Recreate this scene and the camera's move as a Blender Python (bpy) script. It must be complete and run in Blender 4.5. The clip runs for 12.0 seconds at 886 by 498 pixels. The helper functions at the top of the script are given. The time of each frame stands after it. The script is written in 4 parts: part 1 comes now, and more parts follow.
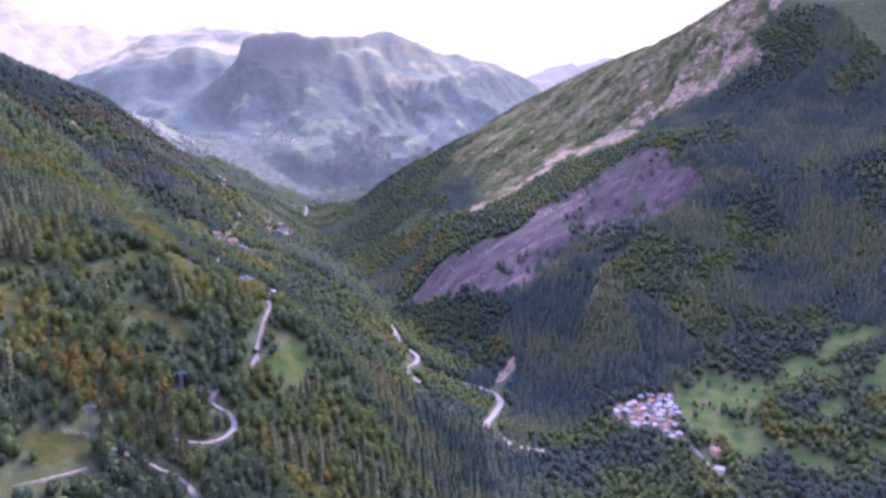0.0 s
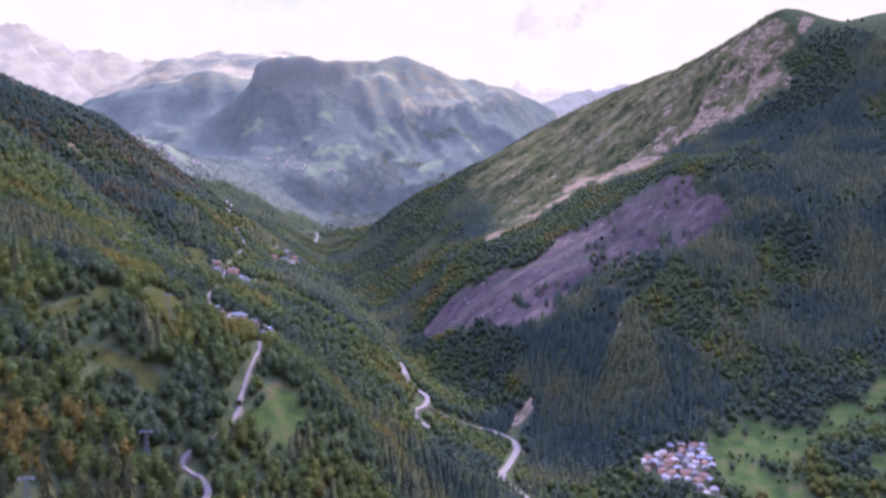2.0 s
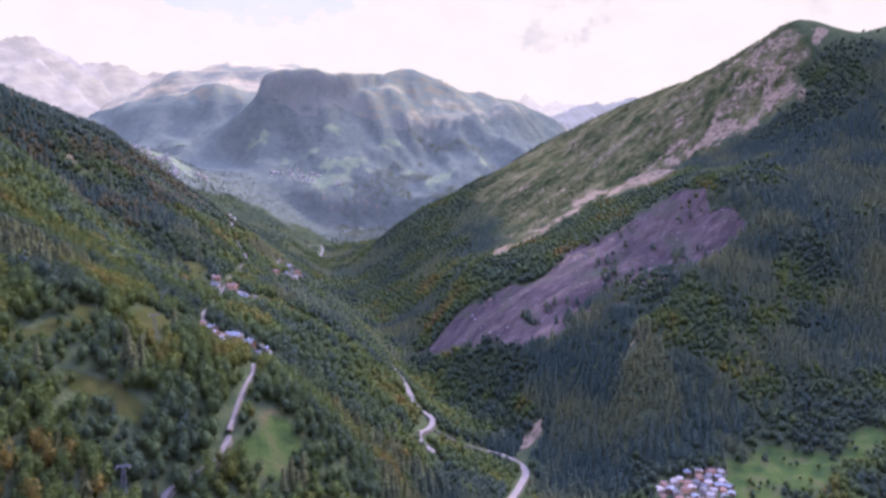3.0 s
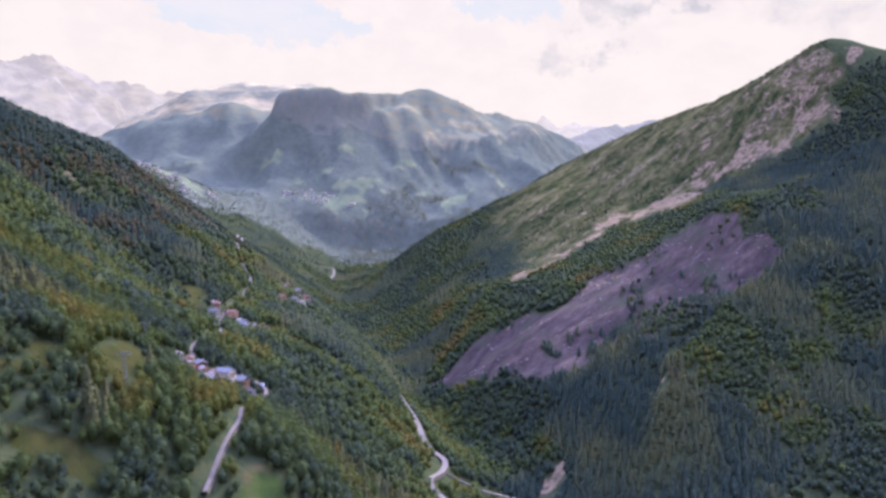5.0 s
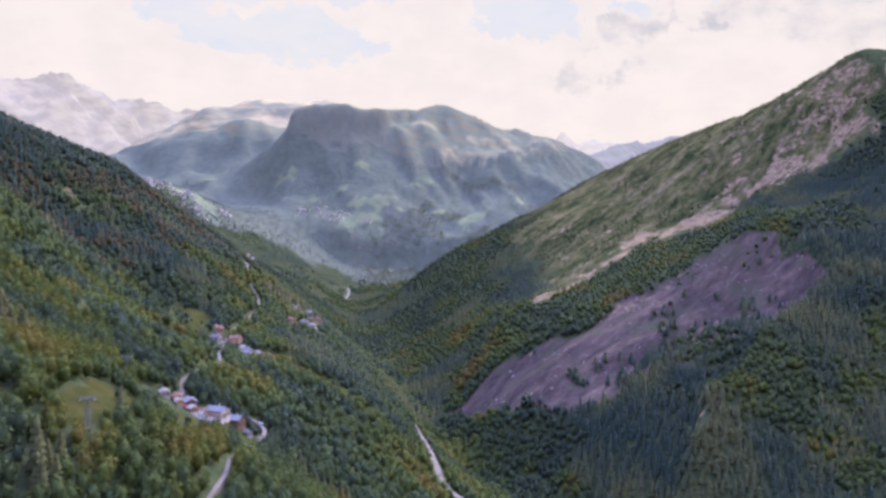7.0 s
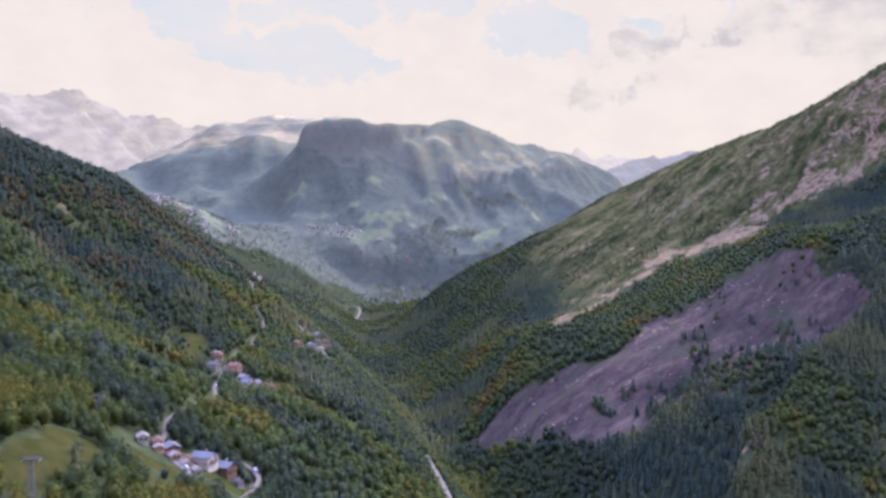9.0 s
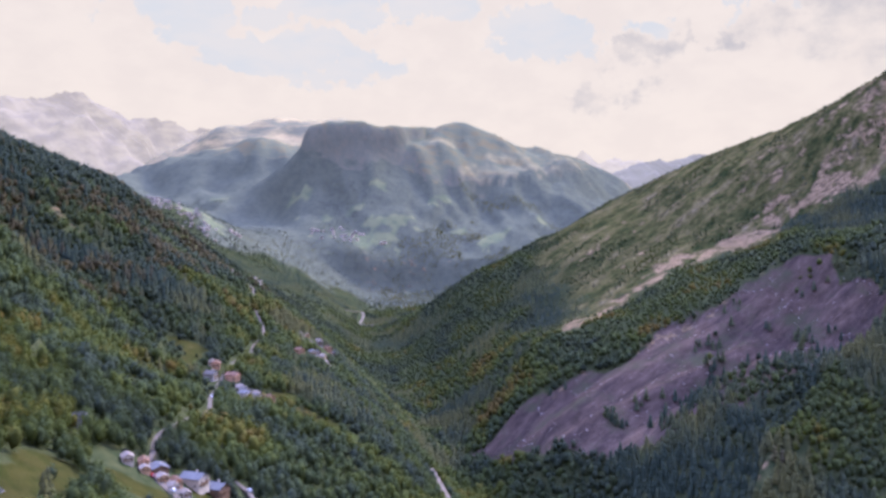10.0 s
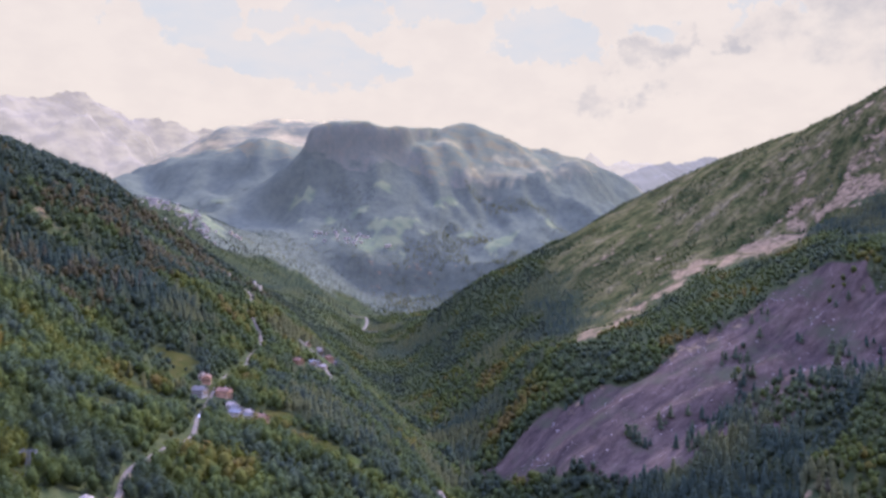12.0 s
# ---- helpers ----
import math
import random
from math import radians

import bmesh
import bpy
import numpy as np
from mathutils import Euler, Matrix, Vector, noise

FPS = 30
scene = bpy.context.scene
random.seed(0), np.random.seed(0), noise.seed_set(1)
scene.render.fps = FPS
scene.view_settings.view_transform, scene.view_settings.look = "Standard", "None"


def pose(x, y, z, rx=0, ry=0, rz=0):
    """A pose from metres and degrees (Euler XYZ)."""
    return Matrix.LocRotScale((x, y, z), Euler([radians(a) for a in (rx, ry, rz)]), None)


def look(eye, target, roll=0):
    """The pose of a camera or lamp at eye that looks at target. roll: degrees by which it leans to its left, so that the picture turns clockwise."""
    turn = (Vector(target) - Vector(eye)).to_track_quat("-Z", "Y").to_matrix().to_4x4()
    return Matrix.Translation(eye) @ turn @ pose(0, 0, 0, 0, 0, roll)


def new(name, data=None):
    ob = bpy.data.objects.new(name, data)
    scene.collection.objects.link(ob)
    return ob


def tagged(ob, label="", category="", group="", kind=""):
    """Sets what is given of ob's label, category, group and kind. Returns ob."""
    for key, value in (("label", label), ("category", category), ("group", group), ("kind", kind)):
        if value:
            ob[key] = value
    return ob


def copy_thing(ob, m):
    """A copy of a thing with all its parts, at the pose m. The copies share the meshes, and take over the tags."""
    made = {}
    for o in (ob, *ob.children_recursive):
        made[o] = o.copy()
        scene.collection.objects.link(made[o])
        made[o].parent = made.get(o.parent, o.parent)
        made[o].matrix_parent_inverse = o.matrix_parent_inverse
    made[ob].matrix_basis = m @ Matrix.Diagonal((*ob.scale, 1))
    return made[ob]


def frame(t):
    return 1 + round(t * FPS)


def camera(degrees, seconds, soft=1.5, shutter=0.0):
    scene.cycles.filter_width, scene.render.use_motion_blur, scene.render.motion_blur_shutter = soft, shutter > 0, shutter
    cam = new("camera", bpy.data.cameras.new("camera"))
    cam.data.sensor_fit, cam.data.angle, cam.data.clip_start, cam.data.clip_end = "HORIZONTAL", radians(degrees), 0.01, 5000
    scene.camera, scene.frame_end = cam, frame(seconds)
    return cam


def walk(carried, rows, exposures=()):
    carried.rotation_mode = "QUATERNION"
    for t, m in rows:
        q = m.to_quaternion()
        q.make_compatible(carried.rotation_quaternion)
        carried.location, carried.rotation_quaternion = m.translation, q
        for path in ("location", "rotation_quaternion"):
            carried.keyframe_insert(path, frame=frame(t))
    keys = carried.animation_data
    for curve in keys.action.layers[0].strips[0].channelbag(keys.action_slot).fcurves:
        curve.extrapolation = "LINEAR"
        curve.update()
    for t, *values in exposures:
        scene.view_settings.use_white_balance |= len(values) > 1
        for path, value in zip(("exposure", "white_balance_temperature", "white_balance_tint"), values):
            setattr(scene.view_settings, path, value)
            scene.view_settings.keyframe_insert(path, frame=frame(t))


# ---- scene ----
cam = camera(59.9, 12.0, soft=3.1)
METRES, EYE, TILT, LEAN, TURN = 400.0, 500.0, -8.0, 0.6, 0.0
ROWS = [
    (0.0, 0.0, 0.0, 0.0, 0.0, 0.0, 0.0),
    (0.5, 0.0024, 0.0415, 0.0048, 0.32, 0.46, -0.1),
    (1.0, 0.004, 0.0865, 0.0106, 0.62, 0.95, -0.25),
    (1.5, 0.0052, 0.1277, 0.0154, 0.87, 1.41, -0.38),
    (2.0, 0.0064, 0.1727, 0.0205, 1.12, 1.92, -0.51),
    (2.5, 0.0072, 0.2128, 0.0255, 1.37, 2.39, -0.61),
    (3.0, 0.0077, 0.2574, 0.0304, 1.65, 2.9, -0.69),
    (5.0, 0.0004, 0.4271, 0.0525, 2.73, 4.5, -1.36),
    (5.5, -0.0025, 0.4678, 0.0579, 3.06, 4.82, -1.44),
    (6.0, -0.0057, 0.5102, 0.064, 3.4, 5.14, -1.49),
    (6.5, -0.0086, 0.5489, 0.0699, 3.72, 5.43, -1.52),
    (7.0, -0.012, 0.5906, 0.0761, 4.02, 5.78, -1.52),
    (9.0, -0.0337, 0.7522, 0.102, 4.95, 6.97, -1.59),
    (9.5, -0.0395, 0.789, 0.1082, 5.1, 7.13, -1.64),
    (10.0, -0.0462, 0.8292, 0.1147, 5.24, 7.23, -1.68),
    (10.5, -0.0524, 0.8661, 0.1211, 5.36, 7.3, -1.78),
    (11.0, -0.0602, 0.9062, 0.1279, 5.45, 7.38, -1.87),
    (11.5, -0.0675, 0.9433, 0.1344, 5.5, 7.4, -1.92),
    (12.0, -0.0761, 0.9837, 0.1409, 5.53, 7.42, -1.98),
]
EXPOSURES = [(0.0, 3.5, 5080, 33), (0.5, 3.34, 5110, 32), (1.0, 3.25, 5130, 30), (3.0, 3.12, 5190, 23), (6.0, 3.03, 5290, 16), (12.0, 2.88, 5400, 15)]
walk(cam, [(t, pose(0, 0, EYE, TILT, LEAN, TURN) @ pose(METRES * x, METRES * y, METRES * z, 90 + pitch, roll, yaw)) for t, x, y, z, yaw, pitch, roll in ROWS], EXPOSURES)

# ---- light: a veiled sun ahead and to the right, thin cloud, blue sky in the shade ----
SUN_AZ, SUN_EL = radians(30), radians(36)
world = bpy.data.worlds.new("sky")
scene.world = world
world.use_nodes = True
wn, wl = world.node_tree.nodes, world.node_tree.links
CLOUD, CLEAR = 0.131, 0.33


def sky_math(how, a, b=0.0):
    n = wn.new("ShaderNodeMath")
    n.operation = how
    for v, i in ((a, 0), (b, 1)):
        if isinstance(v, (int, float)):
            n.inputs[i].default_value = v
        else:
            wl.new(v, n.inputs[i])
    return n.outputs[0]


def sky_step(v, lo, hi):
    n = wn.new("ShaderNodeMapRange")
    n.interpolation_type = "SMOOTHSTEP"
    n.inputs["From Min"].default_value, n.inputs["From Max"].default_value = lo, hi
    wl.new(v, n.inputs["Value"])
    return n.outputs[0]


def sky_mix(fac, a, b, how="MIX"):
    n = wn.new("ShaderNodeMix")
    n.data_type, n.blend_type = "RGBA", how
    for v, i in ((fac, 0), (a, 6), (b, 7)):
        if isinstance(v, (int, float)):
            n.inputs[i].default_value = v
        elif isinstance(v, tuple):
            n.inputs[i].default_value = (*v, 1)
        else:
            wl.new(v, n.inputs[i])
    return n.outputs[2]


# the sky's directions as degrees round and degrees up
way = wn.new("ShaderNodeSeparateXYZ")
wl.new(wn.new("ShaderNodeTexCoord").outputs["Generated"], way.inputs[0])
round_way = sky_math("MULTIPLY", sky_math("ARCTAN2", way.outputs[0], way.outputs[1]), 57.3)
up_way = sky_math("MULTIPLY", sky_math("ARCSINE", way.outputs[2]), 57.3)
chart = wn.new("ShaderNodeCombineXYZ")
wl.new(round_way, chart.inputs[0])
wl.new(up_way, chart.inputs[1])


def sky_noise(size, flat, detail=8, rough=0.6, shift=0.0):
    m = wn.new("ShaderNodeMapping")
    m.inputs["Location"].default_value = (shift, 0, 0)
    m.inputs["Scale"].default_value = (1 / size, flat / size, 1)
    wl.new(chart.outputs[0], m.inputs[0])
    n = wn.new("ShaderNodeTexNoise")
    n.inputs["Scale"].default_value, n.inputs["Detail"].default_value, n.inputs["Roughness"].default_value = 1.0, detail, rough
    wl.new(m.outputs[0], n.inputs["Vector"])
    return sky_math("SUBTRACT", n.outputs["Fac"], 0.5)


stir = wn.new("ShaderNodeTexNoise")
stir.inputs["Scale"].default_value, stir.inputs["Detail"].default_value, stir.inputs["Roughness"].default_value = 0.22, 7, 0.62
wl.new(chart.outputs[0], stir.inputs["Vector"])
stirred = wn.new("ShaderNodeVectorMath")
stirred.operation = "MULTIPLY_ADD"
wl.new(stir.outputs["Color"], stirred.inputs[0])
stirred.inputs[1].default_value = (22, 8, 0)
wl.new(chart.outputs[0], stirred.inputs[2])


def puffs(shapes):
    """The nearest of some soft ovals: degrees round, degrees up, half breadth, half height."""
    most = 0.0
    for a, e, ra, re in shapes:
        m = wn.new("ShaderNodeMapping")
        m.vector_type = "TEXTURE"
        m.inputs["Location"].default_value, m.inputs["Scale"].default_value = (a + 11, e + 4, 0), (ra, re, 1)
        wl.new(stirred.outputs[0], m.inputs[0])
        far_off = wn.new("ShaderNodeVectorMath")
        far_off.operation = "LENGTH"
        wl.new(m.outputs[0], far_off.inputs[0])
        most = sky_math("MAXIMUM", sky_step(far_off.outputs["Value"], 1.7, 0.2), most)
    return most


sky = wn.new("ShaderNodeTexSky")
sky.sky_type, sky.sun_disc = "NISHITA", False
sky.sun_elevation, sky.sun_rotation = SUN_EL, SUN_AZ
sky.altitude, sky.air_density, sky.dust_density, sky.ozone_density = 1200, 1.4, 1.2, 2.0
soft_blue = wn.new("ShaderNodeHueSaturation")
soft_blue.inputs["Saturation"].default_value = 0.75
wl.new(sky.outputs[0], soft_blue.inputs["Color"])
clear = sky_mix(1.0, soft_blue.outputs[0], (1.2 * CLEAR, 0.95 * CLEAR, 1.18 * CLEAR), "MULTIPLY")
wisps, lumps = sky_noise(11, 2.6), sky_noise(3.6, 1.7)
veil = sky_mix(sky_step(up_way, 3, 16), (1.05, 0.85, 0.64), (1.01, 0.825, 0.635))
veil = sky_mix(sky_step(lumps, 0.14, -0.14), veil, sky_mix(1.0, veil, (0.955, 0.955, 0.965), "MULTIPLY"))
ragged_sky = sky_math("ADD", sky_math("MULTIPLY", wisps, 1.2), sky_math("MULTIPLY", lumps, 1.1))
GAPS = [(-24, 16.4, 5.5, 2.6), (-17, 13.2, 8, 1.5), (-14, 16.5, 4, 1.2), (3, 15.0, 6, 1.3), (-7, 17.4, 6, 1.2), (16, 16.0, 1.5, 1.2)]
GLOOM = [(24, 15.5, 7.5, 4.0), (9.3, 13.4, 2.2, 1.1), (10.4, 14.6, 1.2, 1.5), (6.2, 10.6, 2.6, 1.2), (15, 14, 1.6, 0.7)]
gap = sky_step(sky_math("ADD", puffs(GAPS), ragged_sky), 0.42, 0.62)
veil = sky_mix(gap, veil, sky_mix(sky_step(wisps, -0.12, 0.12), (0.81, 0.755, 0.665), (0.9, 0.785, 0.65)))
gloom = sky_step(sky_math("ADD", puffs(GLOOM), sky_math("MULTIPLY", sky_noise(3.2, 1.5, 9, 0.65, 7.0), 2.4)), 0.3, 1.7)
veil = sky_mix(gloom, veil, (0.66, 0.575, 0.5))
veil = sky_mix(1.0, veil, (CLOUD, CLOUD, CLOUD), "MULTIPLY")
high_sky = sky_math("MULTIPLY", sky_step(sky_math("ADD", up_way, sky_math("MULTIPLY", wisps, 16.0)), 24, 38), 0.8)
wl.new(sky_mix(high_sky, veil, clear), wn["Background"].inputs[0])
sun = new("sun", bpy.data.lights.new("sun", "SUN"))
sun.data.energy, sun.data.angle, sun.data.color = 1.25, radians(10), (1.0, 0.84, 0.58)
sun_way = Vector((math.sin(SUN_AZ) * math.cos(SUN_EL), math.cos(SUN_AZ) * math.cos(SUN_EL), math.sin(SUN_EL)))
sun.matrix_world = look(sun_way * 1000, (0, 0, 0))


# ---- materials ----
class Nodes:
    """A small builder of node materials."""

    def __init__(self, name, rough=0.9, spec=0.2):
        self.m = bpy.data.materials.new(name)
        self.m.use_nodes = True
        self.t = self.m.node_tree
        self.b = self.t.nodes["Principled BSDF"]
        self.b.inputs["Roughness"].default_value = rough
        self.b.inputs["Specular IOR Level"].default_value = spec

    def node(self, kind, **sets):
        n = self.t.nodes.new(kind)
        for k, v in sets.items():
            n.inputs[k].default_value = v
        return n

    def link(self, a, b):
        self.t.links.new(a, b)

    def coords(self):
        return self.t.nodes.new("ShaderNodeTexCoord").outputs["Object"]

    def noise(self, scale, detail=4, rough=0.55, stretch=None, turn=0.0):
        n = self.node("ShaderNodeTexNoise", Scale=scale, Detail=detail, Roughness=rough)
        src = self.coords()
        if stretch:
            mp = self.t.nodes.new("ShaderNodeMapping")
            mp.vector_type = "TEXTURE" if turn else "POINT"
            mp.inputs["Rotation"].default_value = (0, 0, -turn)
            mp.inputs["Scale"].default_value = tuple(1 / max(v, 1e-6) for v in stretch) if turn else stretch
            self.link(src, mp.inputs["Vector"])
            src = mp.outputs[0]
        self.link(src, n.inputs["Vector"])
        return n.outputs["Fac"]

    def ramp(self, fac, stops):
        r = self.t.nodes.new("ShaderNodeValToRGB")
        el = r.color_ramp.elements
        while len(el) < len(stops):
            el.new(0.5)
        for e, (p, c) in zip(el, stops):
            e.position, e.color = p, (c if len(c) == 4 else (*c, 1))
        self.link(fac, r.inputs[0])
        return r.outputs[0]

    def grey(self, fac, lo, hi):
        return self.ramp(fac, [(lo, (0, 0, 0)), (hi, (1, 1, 1))])

    def mix(self, fac, a, b, how="MIX"):
        n = self.t.nodes.new("ShaderNodeMix")
        n.data_type, n.blend_type = "RGBA", how
        for v, i in ((fac, 0), (a, 6), (b, 7)):
            if isinstance(v, (int, float)):
                n.inputs[i].default_value = v
            elif isinstance(v, tuple):
                n.inputs[i].default_value = (*v, 1)
            else:
                self.link(v, n.inputs[i])
        return n.outputs[2]

    def math(self, how, a, b=0.0):
        n = self.t.nodes.new("ShaderNodeMath")
        n.operation = how
        for v, i in ((a, 0), (b, 1)):
            if isinstance(v, (int, float)):
                n.inputs[i].default_value = v
            else:
                self.link(v, n.inputs[i])
        return n.outputs[0]

    def attribute(self, name):
        n = self.t.nodes.new("ShaderNodeAttribute")
        n.attribute_name = name
        return n.outputs["Fac"]

    def ragged(self, name, scale, amount=1.0):
        """A laid mask whose edge is broken up by noise."""
        n = self.math("MULTIPLY", self.math("SUBTRACT", self.noise(scale, 8, 0.7), 0.5), amount)
        return self.grey(self.math("ADD", self.attribute(name), n), 0.38, 0.62)

    def bump(self, fac, strength, distance):
        n = self.node("ShaderNodeBump", Strength=strength, Distance=distance)
        self.link(fac, n.inputs["Height"])
        self.link(n.outputs[0], self.b.inputs["Normal"])

    def color(self, c):
        if isinstance(c, tuple):
            self.b.inputs["Base Color"].default_value = (*c, 1)
        else:
            self.link(c, self.b.inputs["Base Color"])
        return self.m


def plain(name, a, b, scale=0.5, rough=0.85):
    n = Nodes(name, rough, 0.06)
    n.bump(n.noise(scale * 4), 0.3, 0.05)
    return n.color(n.mix(n.grey(n.noise(scale), 0.3, 0.7), a, b))


def foliage(name, stops, spread=0.5, shine=0.3):
    """Leaves or needles: a tint for each tree, light and dark clumps within it."""
    n = Nodes(name, 0.9, 0.04)
    c = n.ramp(n.attribute("tint"), stops)
    isle = n.t.nodes.new("ShaderNodeNewGeometry").outputs["Random Per Island"]
    c = n.mix(n.math("MULTIPLY", isle, spread), c, n.mix(1.0, c, (1.6, 1.5, 1.25), "MULTIPLY"))
    c = n.mix(n.grey(n.noise(0.9, 3), 0.35, 0.65), n.mix(1.0, c, (0.8, 0.82, 0.85), "MULTIPLY"), c)
    n.color(c)
    thin = n.t.nodes.new("ShaderNodeBsdfTranslucent")
    n.link(n.mix(1.0, c, (1.15, 1.1, 0.6), "MULTIPLY"), thin.inputs["Color"])
    both = n.t.nodes.new("ShaderNodeMixShader")
    both.inputs[0].default_value = shine
    n.link(n.b.outputs[0], both.inputs[1])
    n.link(thin.outputs[0], both.inputs[2])
    n.link(both.outputs[0], n.t.nodes["Material Output"].inputs["Surface"])
    return n.m


# ---- the lie of the land: ridges, breaks of slope and valley floors, in metres ----
# terrain begin
RIVER = [(330, 250, 105), (290, 500, 118), (230, 700, 132), (160, 850, 147), (110, 940, 155), (60, 1040, 166), (-20, 1150, 178), (-70, 1230, 186), (-110, 1400, 200), (-175, 1560, 215), (-260, 1800, 250), (-340, 2050, 283), (-400, 2240, 302), (-450, 2420, 335)]
LEFT_FOOT = [(60, 250, 150), (40, 480, 170), (5, 640, 190), (10, 860, 182), (48, 840, 180), (20, 950, 178), (-66, 1020, 233), (-130, 1200, 260), (-220, 1400, 290), (-323, 1538, 330), (-420, 1800, 345), (-480, 2050, 350), (-540, 2250, 380)]
LEFT_MID = [(-150, 250, 285), (-154, 486, 332), (-104, 617, 340), (-206, 717, 372), (-184, 1082, 322), (-263, 1055, 353), (-330, 1110, 366), (-367, 1373, 374), (-422, 1492, 415), (-468, 1627, 413), (-545, 1830, 425), (-510, 1960, 375), (-620, 2150, 400)]
LEFT_SHELF = [(-221, 440, 387), (-258, 547, 434), (-304, 520, 427), (-402, 700, 479), (-487, 938, 518), (-448, 1103, 422), (-471, 1322, 469), (-530, 1500, 475)]
LEFT_SPUR = [(-900, 1000, 750), (-698, 1329, 618), (-714, 1440, 624), (-655, 1540, 582), (-625, 1640, 522), (-590, 1725, 474)]
HOLLOW = [(-600, 1110, 520), (-530, 1110, 462), (-435, 1105, 400), (-341, 1003, 366)]
SHADE_FACE = [(-538, 1245, 487), (-500, 1290, 464), (-590, 1247, 536)]
LEFT_TOP = [(-420, 250, 480), (-620, 600, 640), (-760, 900, 720)]
LEFT_BACK = [(-1150, 1350, 700), (-1000, 1620, 540), (-860, 1760, 440), (-800, 2000, 450), (-875, 2256, 574), (-1150, 2300, 640)]
RIGHT_FOOT = [(560, 420, 190), (455, 760, 146), (290, 790, 160), (201, 860, 172), (269, 901, 176), (150, 1000, 190), (60, 1160, 222), (30, 1235, 272), (-30, 1380, 268), (-60, 1520, 275), (-120, 1760, 300), (-220, 2050, 345)]
RIGHT_APRON = [(385, 884, 196), (370, 950, 184), (556, 950, 216), (610, 1050, 251), (760, 800, 250), (900, 500, 330)]
FOREST_FACE = [(527, 1150, 290), (712, 1250, 401), (650, 1450, 493), (843, 1480, 545), (1100, 1200, 600)]
SCAR_EDGE = [(201, 1060, 269), (245, 1115, 310), (330, 1235, 372), (457, 1340, 427)]
SCAR = [(141, 1257, 305), (244, 1357, 368), (336, 1330, 375), (413, 1426, 485)]
ROCK_BAND = [(-20, 1480, 300), (65, 1561, 374), (110, 1616, 375), (223, 1684, 440), (434, 1777, 522), (664, 1785, 664), (770, 1840, 790)]
RIGHT_RIDGE = [(-130, 2010, 405), (-34, 2030, 460), (191, 2250, 577), (419, 2300, 678), (575, 2210, 740), (676, 2090, 794), (703, 2050, 822), (728, 2005, 852), (770, 1980, 872), (803, 1968, 876), (834, 1965, 860), (862, 1980, 828), (915, 2010, 828), (999, 2000, 846), (1250, 1900, 900)]
RIDGE_BACK = [(300, 2600, 500), (600, 2500, 560), (1000, 2400, 600), (0, 2350, 400)]
TERRACE = [(-304, 2622, 396), (-100, 2640, 400), (-553, 2615, 511), (-412, 2725, 550), (-311, 2680, 485), (-875, 2420, 560), (-812, 2800, 590), (200, 2700, 420)]
MASSIF_EDGE = [(-735, 2900, 838), (-640, 2930, 860), (-550, 2985, 872), (-460, 3060, 876), (-390, 3250, 902), (-280, 3400, 962), (-200, 3470, 966), (-102, 3550, 922), (72, 3700, 878), (253, 3750, 858), (439, 3800, 773), (560, 3810, 670), (800, 3700, 480)]
CLIFF_FOOT = [(-800, 2880, 752), (-722, 2845, 722), (-605, 2868, 712), (-500, 2925, 735), (-430, 3010, 775)]
MASSIF_BENCH = [(-177, 3080, 692), (41, 3200, 722), (227, 3400, 768)]
MASSIF_TOP = [(-640, 3150, 850), (-520, 3350, 870), (-700, 3600, 830), (-300, 3800, 870), (100, 4050, 800), (-50, 3300, 800)]
MASSIF_FACE = [(-529, 2790, 600), (-700, 2740, 590), (-150, 3060, 640), (-128, 2720, 470), (70, 2800, 492), (250, 2950, 560), (420, 3400, 560), (-900, 2830, 640)]
MASSIF_LEFT = [(-1900, 3300, 690), (-1500, 2800, 600), (-1250, 2950, 640), (-1500, 3750, 820), (-1150, 3650, 860), (-1900, 3850, 760), (-850, 2980, 715), (-900, 3110, 750), (-1100, 3050, 690)]
MASSIF_WEST = [(-850, 3290, 895), (-1030, 3350, 905), (-1406, 3500, 849), (-1721, 3620, 792)]
FAR_HILLS = [(-1882, 4000, 868), (-1618, 4000, 981), (-1453, 3950, 1071), (-1339, 3950, 1029), (-1229, 4050, 1086), (-1069, 4100, 1079), (-887, 4200, 1108)]
FAR_SIDE = [(-2600, 2000, 900), (-2500, 3300, 800), (-2600, 4300, 900), (-1000, 4500, 980), (0, 4500, 850), (900, 4500, 600), (1800, 4300, 700), (2400, 3000, 800), (1800, 2300, 800), (2400, 1500, 900), (1700, 900, 700), (1500, 0, 600), (700, 0, 260), (330, -500, 90), (60, -400, 140), (-300, -300, 400), (-700, 0, 620), (-1300, 600, 900), (-1500, 1500, 850)]
LINES = [HOLLOW, RIVER, LEFT_FOOT, LEFT_MID, LEFT_SHELF, LEFT_SPUR, LEFT_TOP, LEFT_BACK, RIGHT_FOOT, SCAR_EDGE, ROCK_BAND, RIGHT_RIDGE, MASSIF_EDGE, MASSIF_WEST, FAR_HILLS, CLIFF_FOOT, MASSIF_BENCH]
SPOTS = [SHADE_FACE, RIGHT_APRON, FOREST_FACE, SCAR, RIDGE_BACK, TERRACE, MASSIF_FACE, MASSIF_LEFT, MASSIF_TOP, FAR_SIDE]


